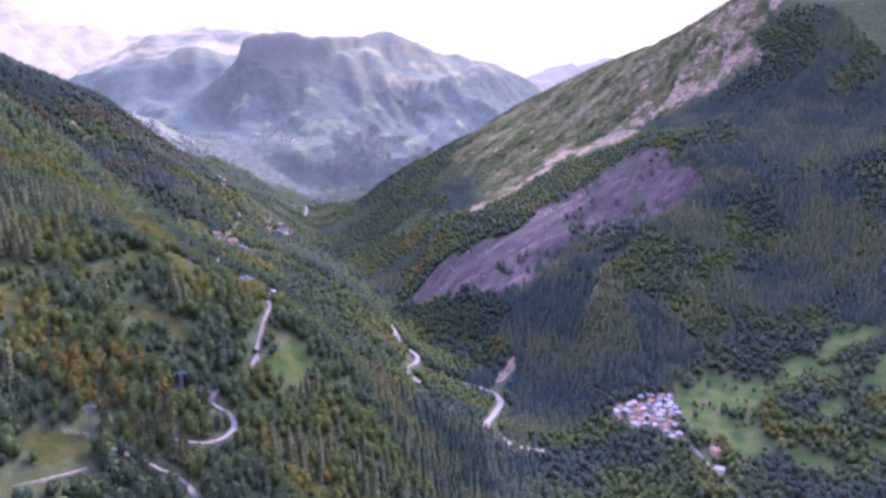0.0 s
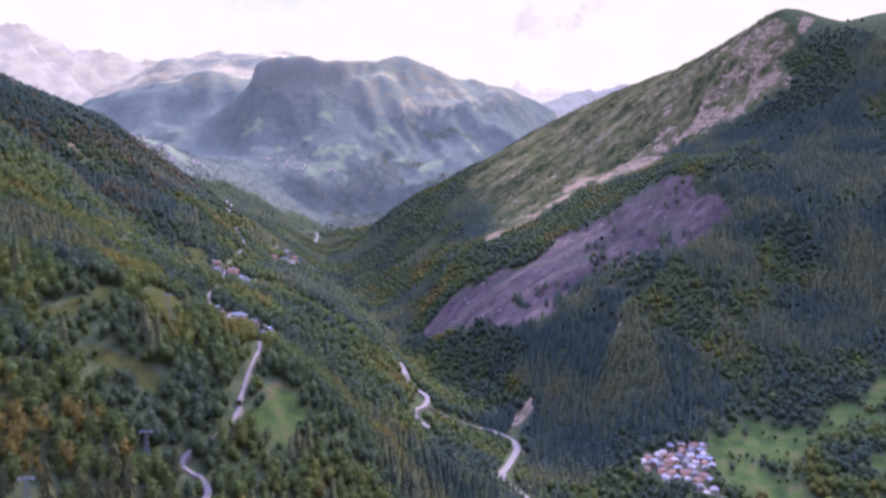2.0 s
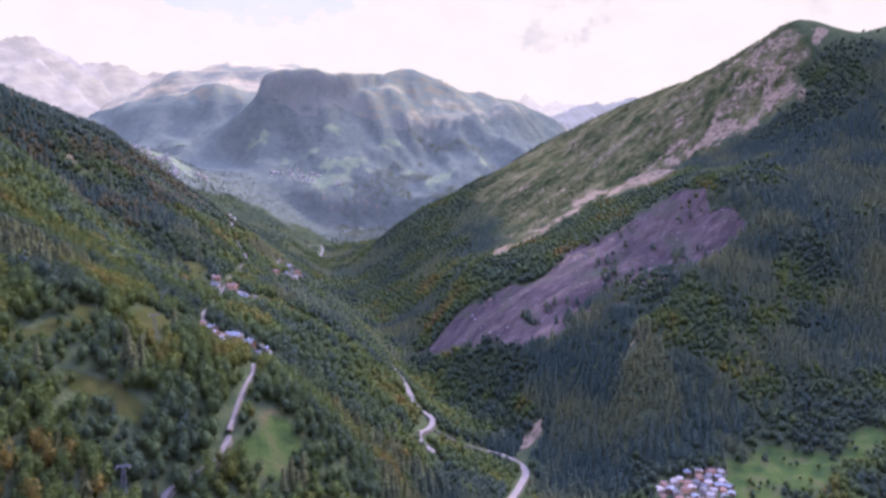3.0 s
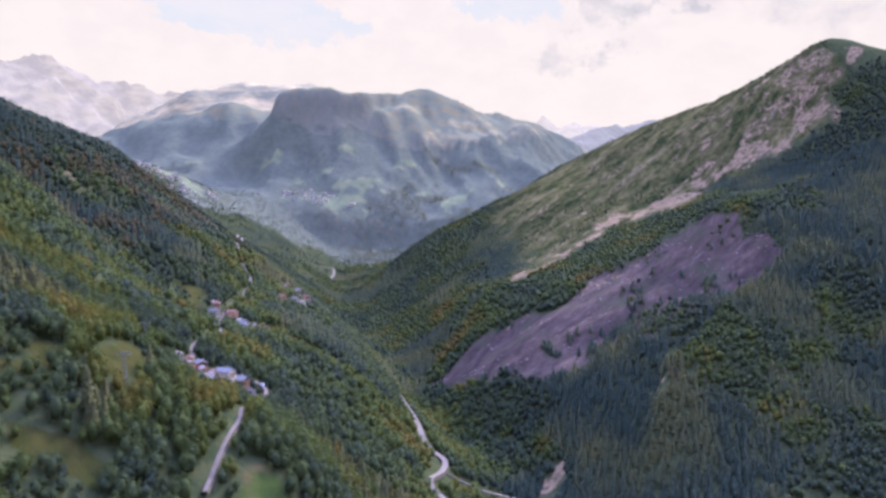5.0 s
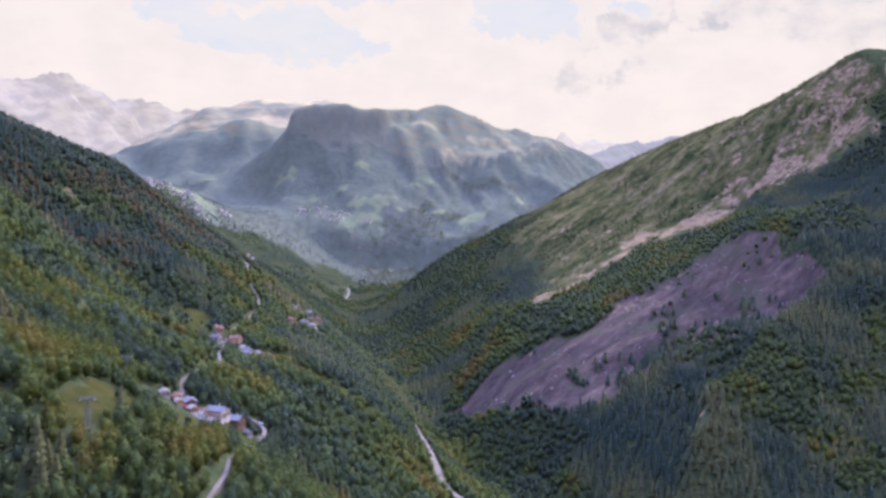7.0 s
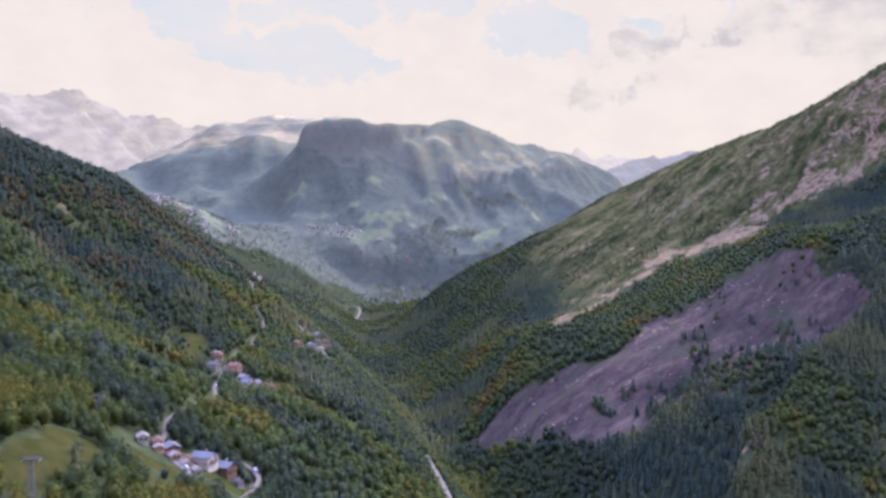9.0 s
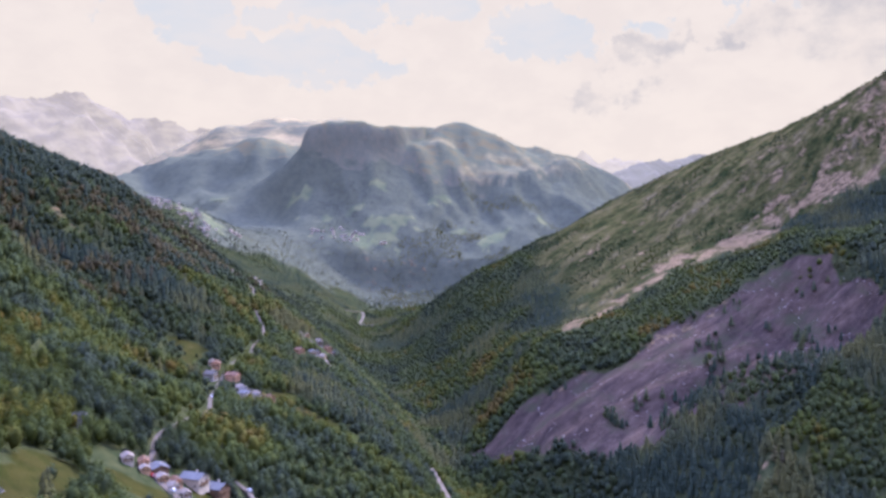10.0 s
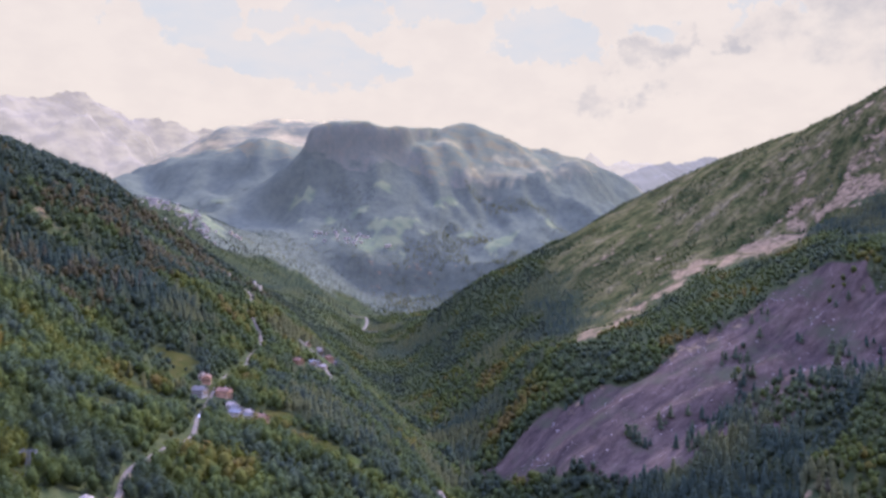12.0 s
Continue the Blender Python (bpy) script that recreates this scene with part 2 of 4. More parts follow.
def knots(lines, spots, step=110.0):
    """Points along the lines, no further apart than step, and the spots as they are."""
    out = []
    for line in lines:
        for a, b in zip(line, line[1:]):
            n = max(1, int(math.dist(a[:2], b[:2]) / step + 0.5))
            out += [[a[k] + (b[k] - a[k]) * i / n for k in range(3)] for i in range(n)]
        out.append(list(line[-1]))
    return np.array(out + [list(p) for s in spots for p in s], float)


SOFTNESS, EASE = 45.0, 6.0
KNOTS = knots(LINES, SPOTS)


def bends(d2):
    return np.sqrt(d2 + SOFTNESS ** 2)


def land_weights():
    n = len(KNOTS)
    d2 = ((KNOTS[:, None, :2] - KNOTS[None, :, :2]) ** 2).sum(-1)
    side = np.column_stack([np.ones(n), KNOTS[:, :2] / 1000])
    a = np.block([[bends(d2) - EASE * np.eye(n), side], [side.T, np.zeros((3, 3))]])
    return np.linalg.solve(a, np.concatenate([KNOTS[:, 2], np.zeros(3)]))


LAND = land_weights()
LATTICE = np.random.RandomState(5).rand(256, 256)


def wobble(x, y, size, seed=0.0):
    """Smooth value noise, -1 to 1, with features of about that size."""
    u, v = np.asarray(x) / size + 17.3 * seed + 1000, np.asarray(y) / size + 9.1 * seed + 1000
    i, j = np.floor(u).astype(int), np.floor(v).astype(int)
    a, b = u - i, v - j
    a, b = a * a * (3 - 2 * a), b * b * (3 - 2 * b)
    g = lambda p, q: LATTICE[p % 256, q % 256]
    return 2 * ((g(i, j) * (1 - a) + g(i + 1, j) * a) * (1 - b) + (g(i, j + 1) * (1 - a) + g(i + 1, j + 1) * a) * b) - 1


def fractal(x, y, size, octaves=4, seed=0.0):
    return sum(0.5 ** k * wobble(x, y, size / 2 ** k, seed + k) for k in range(octaves))


def smooth(v, lo, hi):
    s = np.clip((v - lo) / (hi - lo), 0, 1)
    return s * s * (3 - 2 * s)


def crag(x, y, line, rise, reach):
    """A step along a line in the plan: up on its left hand, down on its right."""
    best, sign = np.full(np.shape(x), 1e9), np.zeros(np.shape(x))
    for a, b in zip(line, line[1:]):
        dx, dy = b[0] - a[0], b[1] - a[1]
        s = np.clip(((x - a[0]) * dx + (y - a[1]) * dy) / (dx * dx + dy * dy), 0, 1)
        d = np.hypot(x - a[0] - s * dx, y - a[1] - s * dy)
        side = np.sign(dx * (y - a[1]) - dy * (x - a[0]))
        sign, best = np.where(d < best, side, sign), np.minimum(d, best)
    d = sign * best + 12 * fractal(x, y, 60, 4, 31)
    return rise * np.tanh(d / 9) * np.exp(-(d / reach) ** 2)


def beside(x, y, line, reach):
    """1 on a line in the plan, falling to 0 at that distance."""
    best = np.full(np.shape(x), 1e9)
    for a, b in zip(line, line[1:]):
        dx, dy = b[0] - a[0], b[1] - a[1]
        s = np.clip(((x - a[0]) * dx + (y - a[1]) * dy) / (dx * dx + dy * dy), 0, 1)
        best = np.minimum(best, np.hypot(x - a[0] - s * dx, y - a[1] - s * dy))
    return 1 - smooth(best, 0, reach)


def height(x, y):
    x, y = np.asarray(x, float), np.asarray(y, float)
    z = LAND[-3] + LAND[-2] * x / 1000 + LAND[-1] * y / 1000
    for (kx, ky, _), w in zip(KNOTS, LAND):
        z = z + w * bends((x - kx) ** 2 + (y - ky) ** 2)
    far = smooth(y, 2300, 3000) * (1 - 0.8 * beside(x, y, MASSIF_EDGE, 160))
    z = z + fractal(x, y, 130, 4, 1) * (3 + 5 * smooth(z, 350, 600)) + far * (fractal(x, y, 300, 5, 7) * 12 - 24 * np.abs(fractal(x, y, 260, 5, 12)) + 9 + 7 * np.abs(fractal(x, y, 90, 4, 15)) - 3)
    if np.max(y) > 2300:
        ribs = smooth(z, 470, 600) * smooth(y, 2500, 2750) * smooth(-y, -3900, -3600) * (1 - 0.9 * beside(x, y, MASSIF_EDGE, 110))
        z = z + ribs * (14 - 42 * np.abs(fractal(0.82 * x + 0.57 * y, 0.3 * (0.82 * y - 0.57 * x), 150, 4, 33)))
        z = z + crag(x, y, [(-800, 3230), (-765, 3050)] + [k[:2] for k in MASSIF_EDGE[:5]], 26, 85) + crag(x, y, [k[:2] for k in MASSIF_BENCH], 6, 90)
        z = z + crag(x, y, [(-480, 2540), (-400, 2570), (-300, 2612), (-200, 2632), (-80, 2650)], 26, 70)
    z = z + crag(x, y, [(185, 1035)] + [k[:2] for k in SCAR_EDGE], -15, 45) * smooth(x, 170, 215) * smooth(-x, -470, -400)
    slide = smooth(x, -140, 0) * smooth(-x, -520, -420) * smooth(y - 0.2 * x, 1150, 1250) * smooth(0.2 * x - y, -1430, -1330)
    along, across = 0.842 * x + 0.54 * y, -0.54 * x + 0.842 * y
    return z - slide * (17 * np.abs(fractal(along * 0.16, across, 46, 3, 21)) + 4 * np.abs(fractal(along * 0.3, across, 15, 2, 27)))
# terrain end


# ---- ground: one sheet ----
def spaced(lo, hi, fine_lo, fine_hi, step, grow):
    """Grid lines, step apart between fine_lo and fine_hi and ever wider outside."""
    mid = list(np.arange(fine_lo, fine_hi, step))
    out, s = [mid[-1] + step], step
    while out[-1] < hi:
        s *= grow
        out.append(out[-1] + s)
    back, s = [mid[0] - step], step
    while back[-1] > lo:
        s *= grow
        back.append(back[-1] - s)
    return np.array(back[::-1] + mid + out)


def sheet(name, xs, ys, heights, material):
    nx, ny = len(xs), len(ys)
    gx, gy = np.meshgrid(xs, ys)
    gz = heights(gx, gy)
    co = np.stack([gx, gy, gz], -1).reshape(-1, 3)
    i = (np.arange(ny - 1)[:, None] * nx + np.arange(nx - 1)[None, :]).ravel()
    quads = np.stack([i, i + 1, i + nx + 1, i + nx], 1)
    ob = new(name, raw_mesh(name, co, quads))
    ob.data.materials.append(material)
    return ob, co


def raw_mesh(name, co, faces):
    """A mesh from arrays of points and of faces with equal corner counts."""
    me = bpy.data.meshes.new(name)
    k = faces.shape[1]
    me.vertices.add(len(co))
    me.vertices.foreach_set("co", np.ascontiguousarray(co, np.float32).ravel())
    me.loops.add(faces.size)
    me.loops.foreach_set("vertex_index", np.ascontiguousarray(faces, np.int32).ravel())
    me.polygons.add(len(faces))
    me.polygons.foreach_set("loop_start", np.arange(0, faces.size, k, dtype=np.int32))
    me.polygons.foreach_set("use_smooth", np.ones(len(faces), bool))
    me.update(calc_edges=True)
    return me



# ---- what covers the ground, as plan shapes ----
SCREE = [(-85, 1365), (-33, 1366), (26, 1374), (112, 1380), (204, 1428), (301, 1474), (376, 1486), (424, 1443), (415, 1395), (457, 1351), (419, 1310), (346, 1250), (279, 1215), (225, 1175), (187, 1200), (149, 1180), (95, 1195), (24, 1240), (-45, 1312)]
ABOVE_SLIDE = [(-90, 1370), (30, 1380), (110, 1390), (204, 1436), (301, 1482), (380, 1496), (470, 1580), (470, 1700), (300, 1640), (120, 1580), (-20, 1500)]
# alpine grass; cut back at the summit, where darker soil paints the knob's shade
ALPINE = [(40, 1545), (146, 1625), (266, 1725), (400, 1715), (530, 1770), (690, 1775), (738, 1850), (762, 1930), (800, 2300), (300, 2700), (60, 2150), (20, 1900), (100, 1720)]
ROCKS = [((69, 1002), (76, 1028), 6), ((76, 1028), (95, 1060), 7), ((68, 1530), (146, 1640), 11), ((146, 1640), (203, 1680), 14), ((203, 1680), (266, 1745), 20), ((266, 1745), (383, 1757), 17), ((300, 1690), (345, 1750), 14), ((392, 1730), (453, 1815), 26), ((453, 1800), (530, 1792), 18), ((530, 1792), (595, 1790), 24), ((595, 1790), (690, 1796), 26), ((770, 1850), (790, 1880), 9)]
PEAK_ROCKS = [((616, 1916), (690, 1935), 26), ((690, 1930), (735, 1880), 34), ((640, 1860), (730, 1850), 20), ((560, 1850), (640, 1880), 12), ((480, 1890), (560, 1930), 10), ((600, 1960), (700, 1975), 14)]
# the slide's sunlit upper edge, painted as a lighter band of rock colour
LIT_SLIDE_CREST = [((40, 1372), (200, 1415), 9), ((200, 1415), (330, 1472), 10)]
BARE = [((205, 1064), (220, 1084), 3.5), ((256, 1130), (284, 1168), 3.5), ((332, 1237), (358, 1258), 3), ((-588, 1246), (-561, 1258), 7), ((-442, 1074), (-404, 1062), 4), ((-199, 386), (-193, 390), 5), ((-640, 1330), (-625, 1345), 6)]
# bench strips painted pale as if sunlit, and one corner of pale rock
PAINTED_SUN_BENCH = [((440, 3790), (520, 3800), 24), ((-190, 3120), (30, 3260), 38), ((30, 3260), (220, 3420), 34), ((-120, 3260), (0, 3360), 22), ((-330, 3180), (-260, 3260), 24)]
STREAKS = [((100, 1850), (210, 1980), 7), ((205, 1900), (300, 2060), 8), ((300, 1960), (400, 2010), 9), ((380, 1985), (520, 1985), 10), ((420, 1900), (480, 1990), 8), ((520, 1970), (600, 1955), 14), ((180, 1790), (260, 1860), 6), ((60, 1690), (120, 1760), 5)]
LEFT_MEADOWS = [((-210, 694), (-192, 702), 11), ((-116, 550), (-114, 578), 11), ((-203, 368), (-194, 384), 8), ((-210, 503), (-178, 514), 8), ((-238, 510), (-220, 552), 7), ((-276, 480), (-262, 492), 10), ((-199, 585), (-218, 656), 13.5), ((-190, 655), (-179, 660), 7), ((-246, 716), (-241, 708), 4), ((-222, 556), (-230, 560), 11), ((-304, 870), (-288, 882), 14), ((-388, 1146), (-349, 1120), 9), ((-324, 1082), (-318, 1070), 8), ((-362, 1022), (-310, 1016), 11), ((-352, 1100), (-368, 1150), 12), ((-205, 1020), (-172, 1032), 10), ((-423, 1505), (-432, 1530), 12), ((-455, 1570), (-462, 1620), 20), ((-245, 1052), (-232, 1066), 12), ((-183, 740), (-176, 752), 9), ((-255, 438), (-262, 452), 11)]
RIGHT_MEADOWS = [((318, 924), (372, 950), 26), ((310, 839), (295, 880), 23), ((329, 806), (318, 850), 24), ((352, 880), (395, 945), 21), ((420, 930), (470, 975), 13), ((500, 985), (560, 1040), 12), ((390, 790), (412, 773), 14), ((473, 952), (490, 940), 11), ((545, 1013), (575, 1022), 13), ((530, 904), (560, 950), 17), ((88, 846), (96, 848), 9), ((440, 860), (470, 870), 8), ((480, 800), (520, 810), 12)]
# hills painted pale: sunlight and haze put into their colour
PAINTED_SUN_HILLS = [(-2400, 3960), (-1740, 3690), (-1420, 3570), (-1040, 3420), (-860, 3370), (-660, 3450), (-440, 3700), (-300, 4400), (-2400, 4500)]
FAR_MEADOWS = [((-620, 2590), (-560, 2600), 14), ((-520, 2640), (-470, 2655), 14), ((-700, 2690), (-660, 2700), 12), ((-560, 2760), (-520, 2770), 12), ((-230, 2800), (-190, 2830), 14), ((40, 2900), (70, 2930), 14), ((-330, 2560), (-300, 2575), 12), ((-464, 2713), (-340, 2757), 26), ((-403, 2680), (-496, 2597), 24), ((-413, 2632), (-380, 2640), 18), ((-749, 2787), (-700, 2780), 20), ((-635, 2719), (-600, 2716), 18), ((-493, 2871), (-454, 2874), 18), ((-131, 2739), (-58, 2820), 22), ((-1036, 2848), (-1000, 2840), 22), ((-860, 2290), (-800, 2270), 30), ((-300, 2900), (-250, 2960), 20)]
FAR_TOWNS = [((-640, 2590), (-470, 2645), 34), ((-970, 2262), (-790, 2208), 36)]
CLIFFS = [((-445, 2555), (-420, 2560), 24), ((-330, 2600), (-300, 2610), 20), ((-232, 2629), (-210, 2632), 22), ((440, 3790), (520, 3800), 30)]
QUARRY = [((-446, 2232), (-416, 2294), 8), ((-412, 2280), (-387, 2135), 9), ((-387, 2135), (-350, 2154), 8)]
ROADS = {
    "A": [(-185, 395), (-158, 404), (-149, 410), (-140, 405), (-132, 392)],
    "B": [(-160, 432), (-147, 441), (-137, 459), (-136, 474), (-143, 483), (-153, 481), (-152, 492), (-146, 505), (-138, 530), (-138, 545)],
    "C": [(-180, 703), (-187, 710), (-195, 716), (-204, 721), (-212, 727), (-218, 737), (-222, 750), (-233, 779), (-236, 816), (-243, 877), (-262, 930), (-287, 993), (-305, 1060), (-323, 1144), (-329, 1215), (-339, 1251), (-350, 1320), (-366, 1370), (-391, 1415), (-413, 1442), (-433, 1523), (-466, 1560), (-511, 1632)],
    "E": [(-112, 1190), (-100, 1160), (-83, 1103), (-63, 1009), (-52, 995), (-37, 983), (-40, 945), (-48, 900), (-30, 880)],
    "F": [(-40, 960), (-3, 982), (32, 1010), (60, 1000), (72, 973), (60, 919), (47, 843), (70, 815), (110, 823)],
    "P": [(-213, 325), (-206, 336), (-195, 355), (-184, 374)],
    "G": [(240, 850), (262, 830), (269, 815), (280, 770), (292, 738), (305, 690)],
    "H": [(-345, 1474), (-335, 1467), (-326, 1465), (-317, 1460), (-307, 1440), (-291, 1412), (-280, 1386), (-272, 1370), (-262, 1352)],
    "J": [(-446, 2232), (-430, 2262), (-416, 2294), (-404, 2262), (-395, 2200), (-387, 2135), (-372, 2140), (-350, 2154)],
    "D": [(-138, 545), (-139, 556), (-141, 592), (-143, 616), (-152, 650), (-160, 690), (-168, 735), (-172, 775), (-190, 790)],
}


def from_segment(x, y, a, b):
    """The distance of points from a segment."""
    ax, ay, bx, by = *a, *b
    dx, dy = bx - ax, by - ay
    s = np.clip(((x - ax) * dx + (y - ay) * dy) / max(dx * dx + dy * dy, 1e-6), 0, 1)
    return np.hypot(x - ax - s * dx, y - ay - s * dy)


def blots(x, y, shapes, ragged=0.5, soft=0.35):
    """1 inside the rounded strips, 0 outside, with ragged edges."""
    m = np.zeros(np.shape(x))
    w = fractal(x, y, 22, 3, 3)
    for a, b, r in shapes:
        d = from_segment(x, y, a, b) / r + w * ragged
        m = np.maximum(m, 1 - smooth(d, 1 - soft, 1 + soft))
    return m


def field(x, y, corners, edge=9.0, ragged=12.0):
    """1 inside the outline, 0 outside, with a ragged edge."""
    inside, d = np.zeros(np.shape(x), bool), np.full(np.shape(x), 1e9)
    for a, b in zip(corners, corners[1:] + corners[:1]):
        d = np.minimum(d, from_segment(x, y, a, b))
        crosses = (a[1] > y) != (b[1] > y)
        inside ^= crosses & (x < (b[0] - a[0]) * (y - a[1]) / (b[1] - a[1] + 1e-9) + a[0])
    return smooth(np.where(inside, d, -d) + fractal(x, y, 40, 4, 4) * ragged, -edge, edge)


VERGE = {"A": 0.5, "B": 0.6, "D": 0.1, "C": 1.3, "E": 6.0, "F": 5.0, "G": 1.0, "H": 1.0, "J": 2.0, "P": 4.0}
BREADTH = {"A": 3.6, "B": 3.7, "D": 2.5, "C": 3.0, "E": 6.5, "F": 8.0, "G": 3.4, "H": 3.4, "J": 5.0, "P": 1.5}


def off_roads(x, y, verges=VERGE):
    """The distance from the nearest road, less its verge."""
    d = np.full(np.shape(x), 1e9)
    for key, line in ROADS.items():
        for a, b in zip(line, line[1:]):
            d = np.minimum(d, from_segment(x, y, a, b) - verges[key])
    return d


# ---- ground ----
g = Nodes("mountain_ground", 1.0, 0.0)
fine = g.noise(0.12, 5)
soil = g.mix(g.grey(fine, 0.35, 0.65), (0.022, 0.029, 0.013), (0.042, 0.046, 0.02))
alp = g.ramp(g.noise(0.03, 10, 0.7, (0.4, 1.0, 0.4), -0.6), [(0.38, (0.02, 0.026, 0.01)), (0.46, (0.042, 0.042, 0.016)), (0.53, (0.066, 0.06, 0.023)), (0.6, (0.092, 0.077, 0.034)), (0.7, (0.15, 0.115, 0.075))])
alp = g.mix(g.grey(g.noise(0.11, 9, 0.75, (0.6, 1.0, 0.6), -0.6), 0.45, 0.53), g.mix(1.0, alp, (0.55, 0.6, 0.62), "MULTIPLY"), alp)
soil = g.mix(g.attribute("alpine"), soil, alp)
# far slopes: grass, rock and pine colours lifted, haze put into the base colour
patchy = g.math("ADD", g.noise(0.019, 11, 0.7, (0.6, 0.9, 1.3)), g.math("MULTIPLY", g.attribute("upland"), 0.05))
hazed_turf = g.ramp(patchy, [(0.44, (0.08, 0.086, 0.058)), (0.54, (0.092, 0.096, 0.062)), (0.565, (0.103, 0.1, 0.06)), (0.6, (0.106, 0.095, 0.053)), (0.68, (0.116, 0.097, 0.053))])
hazed_crags = g.ramp(g.noise(0.06, 10, 0.72, (1.0, 1.0, 0.4)), [(0.4, (0.084, 0.086, 0.062)), (0.52, (0.094, 0.094, 0.066)), (0.6, (0.104, 0.096, 0.066)), (0.7, (0.12, 0.103, 0.072))])
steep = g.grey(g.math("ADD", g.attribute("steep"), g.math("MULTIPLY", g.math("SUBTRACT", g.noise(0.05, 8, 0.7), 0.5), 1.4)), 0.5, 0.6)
hazed_far = g.mix(steep, hazed_turf, hazed_crags)
hazed_pines = g.mix(g.grey(g.noise(0.045, 8, 0.75), 0.44, 0.56), (0.062, 0.068, 0.049), (0.077, 0.083, 0.057))
# real pine woods, and also shade of the slopes put into the colour
wood_and_shade = g.math("ADD", g.attribute("wood"), g.math("MULTIPLY", g.math("SUBTRACT", g.noise(0.018, 9, 0.68, (0.6, 1.0, 1.6)), 0.5), 1.5))
hazed_far = g.mix(g.grey(wood_and_shade, 0.46, 0.54), hazed_far, hazed_pines)
# cream colours that carry painted sunlight and haze on bench and far hills
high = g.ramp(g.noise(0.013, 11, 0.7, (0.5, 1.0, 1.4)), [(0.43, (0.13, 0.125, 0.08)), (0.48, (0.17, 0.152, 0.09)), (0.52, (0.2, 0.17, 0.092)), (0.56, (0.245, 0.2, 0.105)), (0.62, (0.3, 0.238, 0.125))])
soil = g.mix(g.attribute("far"), soil, g.mix(g.attribute("high"), hazed_far, high))
pasture = g.mix(g.grey(g.noise(0.02, 5), 0.4, 0.6), (0.082, 0.096, 0.054), (0.112, 0.118, 0.064))
soil = g.mix(g.ragged("pasture", 0.02, 0.9), soil, pasture)
grass = g.ramp(g.noise(0.05, 6), [(0.34, (0.018, 0.027, 0.01)), (0.45, (0.025, 0.037, 0.01)), (0.55, (0.033, 0.044, 0.012)), (0.66, (0.045, 0.043, 0.017)), (0.8, (0.068, 0.049, 0.025))])
grass = g.mix(g.math("MULTIPLY", g.attribute("dry"), 0.8), grass, g.mix(g.grey(g.noise(0.09, 5), 0.4, 0.6), (0.021, 0.021, 0.006), (0.034, 0.029, 0.009)))
soil = g.mix(g.ragged("meadow", 0.08, 0.7), soil, grass)
loose = g.ramp(g.noise(0.16, 10, 0.78, (0.3, 1.0, 0.3), -0.57), [(0.32, (0.042, 0.035, 0.03)), (0.44, (0.07, 0.055, 0.05)), (0.54, (0.098, 0.077, 0.069)), (0.64, (0.14, 0.11, 0.096)), (0.75, (0.24, 0.19, 0.16))])
loose = g.mix(g.grey(g.noise(0.045, 5, 0.6, (0.22, 1.0, 0.22), -0.57), 0.4, 0.6), g.mix(1.0, loose, (0.74, 0.73, 0.74), "MULTIPLY"), g.mix(1.0, loose, (1.18, 1.12, 1.06), "MULTIPLY"))
bare = g.grey(g.noise(0.024, 8, 0.66), 0.35, 0.5)
loose = g.mix(1.0, loose, (0.57, 0.555, 0.53), "MULTIPLY")
loose = g.mix(bare, (0.042, 0.041, 0.026), loose)
soil = g.mix(g.ragged("scree", 0.06, 0.9), soil, loose)
stone = g.ramp(g.noise(0.2, 10, 0.74, (0.5, 1.0, 0.5), -0.22), [(0.4, (0.04, 0.034, 0.021)), (0.46, (0.09, 0.066, 0.038)), (0.53, (0.138, 0.1, 0.057)), (0.66, (0.22, 0.157, 0.092))])
soil = g.mix(g.ragged("rock", 0.06, 2.3), soil, stone)
g.bump(g.math("ADD", g.noise(0.2, 6, 0.65), g.math("MULTIPLY", g.math("MULTIPLY", g.noise(0.03, 9, 0.7), g.attribute("far")), 2.5)), 0.8, 2.0)
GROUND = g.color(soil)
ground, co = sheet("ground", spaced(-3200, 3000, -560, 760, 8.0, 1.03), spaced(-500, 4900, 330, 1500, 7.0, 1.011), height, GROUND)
tagged(ground, "steep alpine valley with forest, meadows and bare rock", "ground", kind="structure")
gx, gy, gz = co.T
near_road = off_roads(gx, gy)


def lay(name, values):
    ground.data.attributes.new(name, "FLOAT", "POINT").data.foreach_set("value", np.ascontiguousarray(values, np.float32))


lay("scree", field(gx, gy, SCREE))
lay("alpine", field(gx, gy, ALPINE, 20, 30))
lay("rock", np.maximum.reduce([blots(gx, gy, [(a, b, 1.3 * w) for a, b, w in ROCKS], 0.95, 0.5) * smooth(fractal(gx, gy, 34, 3, 71), -0.75, -0.25) * (0.52 + 0.33 * smooth(fractal(gx, gy, 18, 2, 73), -0.5, 0.3)), 0.36 * blots(gx, gy, STREAKS, 0.9), 0.55 * blots(gx, gy, PEAK_ROCKS, 0.8), 0.34 * blots(gx, gy, LIT_SLIDE_CREST, 0.9, 0.6), 0.55 * blots(gx, gy, BARE, 0.7), 0.3 * blots(gx, gy, CLIFFS, 1.2)]))
lay("meadow", np.maximum.reduce([blots(gx, gy, LEFT_MEADOWS), blots(gx, gy, RIGHT_MEADOWS), 0.5 * (1 - smooth(near_road, 1.5, 3))]))
lay("pasture", 0.65 * blots(gx, gy, FAR_MEADOWS, 1.1, 0.6))
lay("dry", smooth(-gx, 150, 190))
lay("upland", smooth(gz + 40 * fractal(gx, gy, 200, 3, 44), 560, 880))
normals = np.empty(len(gx) * 3, np.float32)
ground.data.vertex_normals.foreach_get("vector", normals)
lay("steep", smooth(-normals[2::3], -0.8, -0.5))
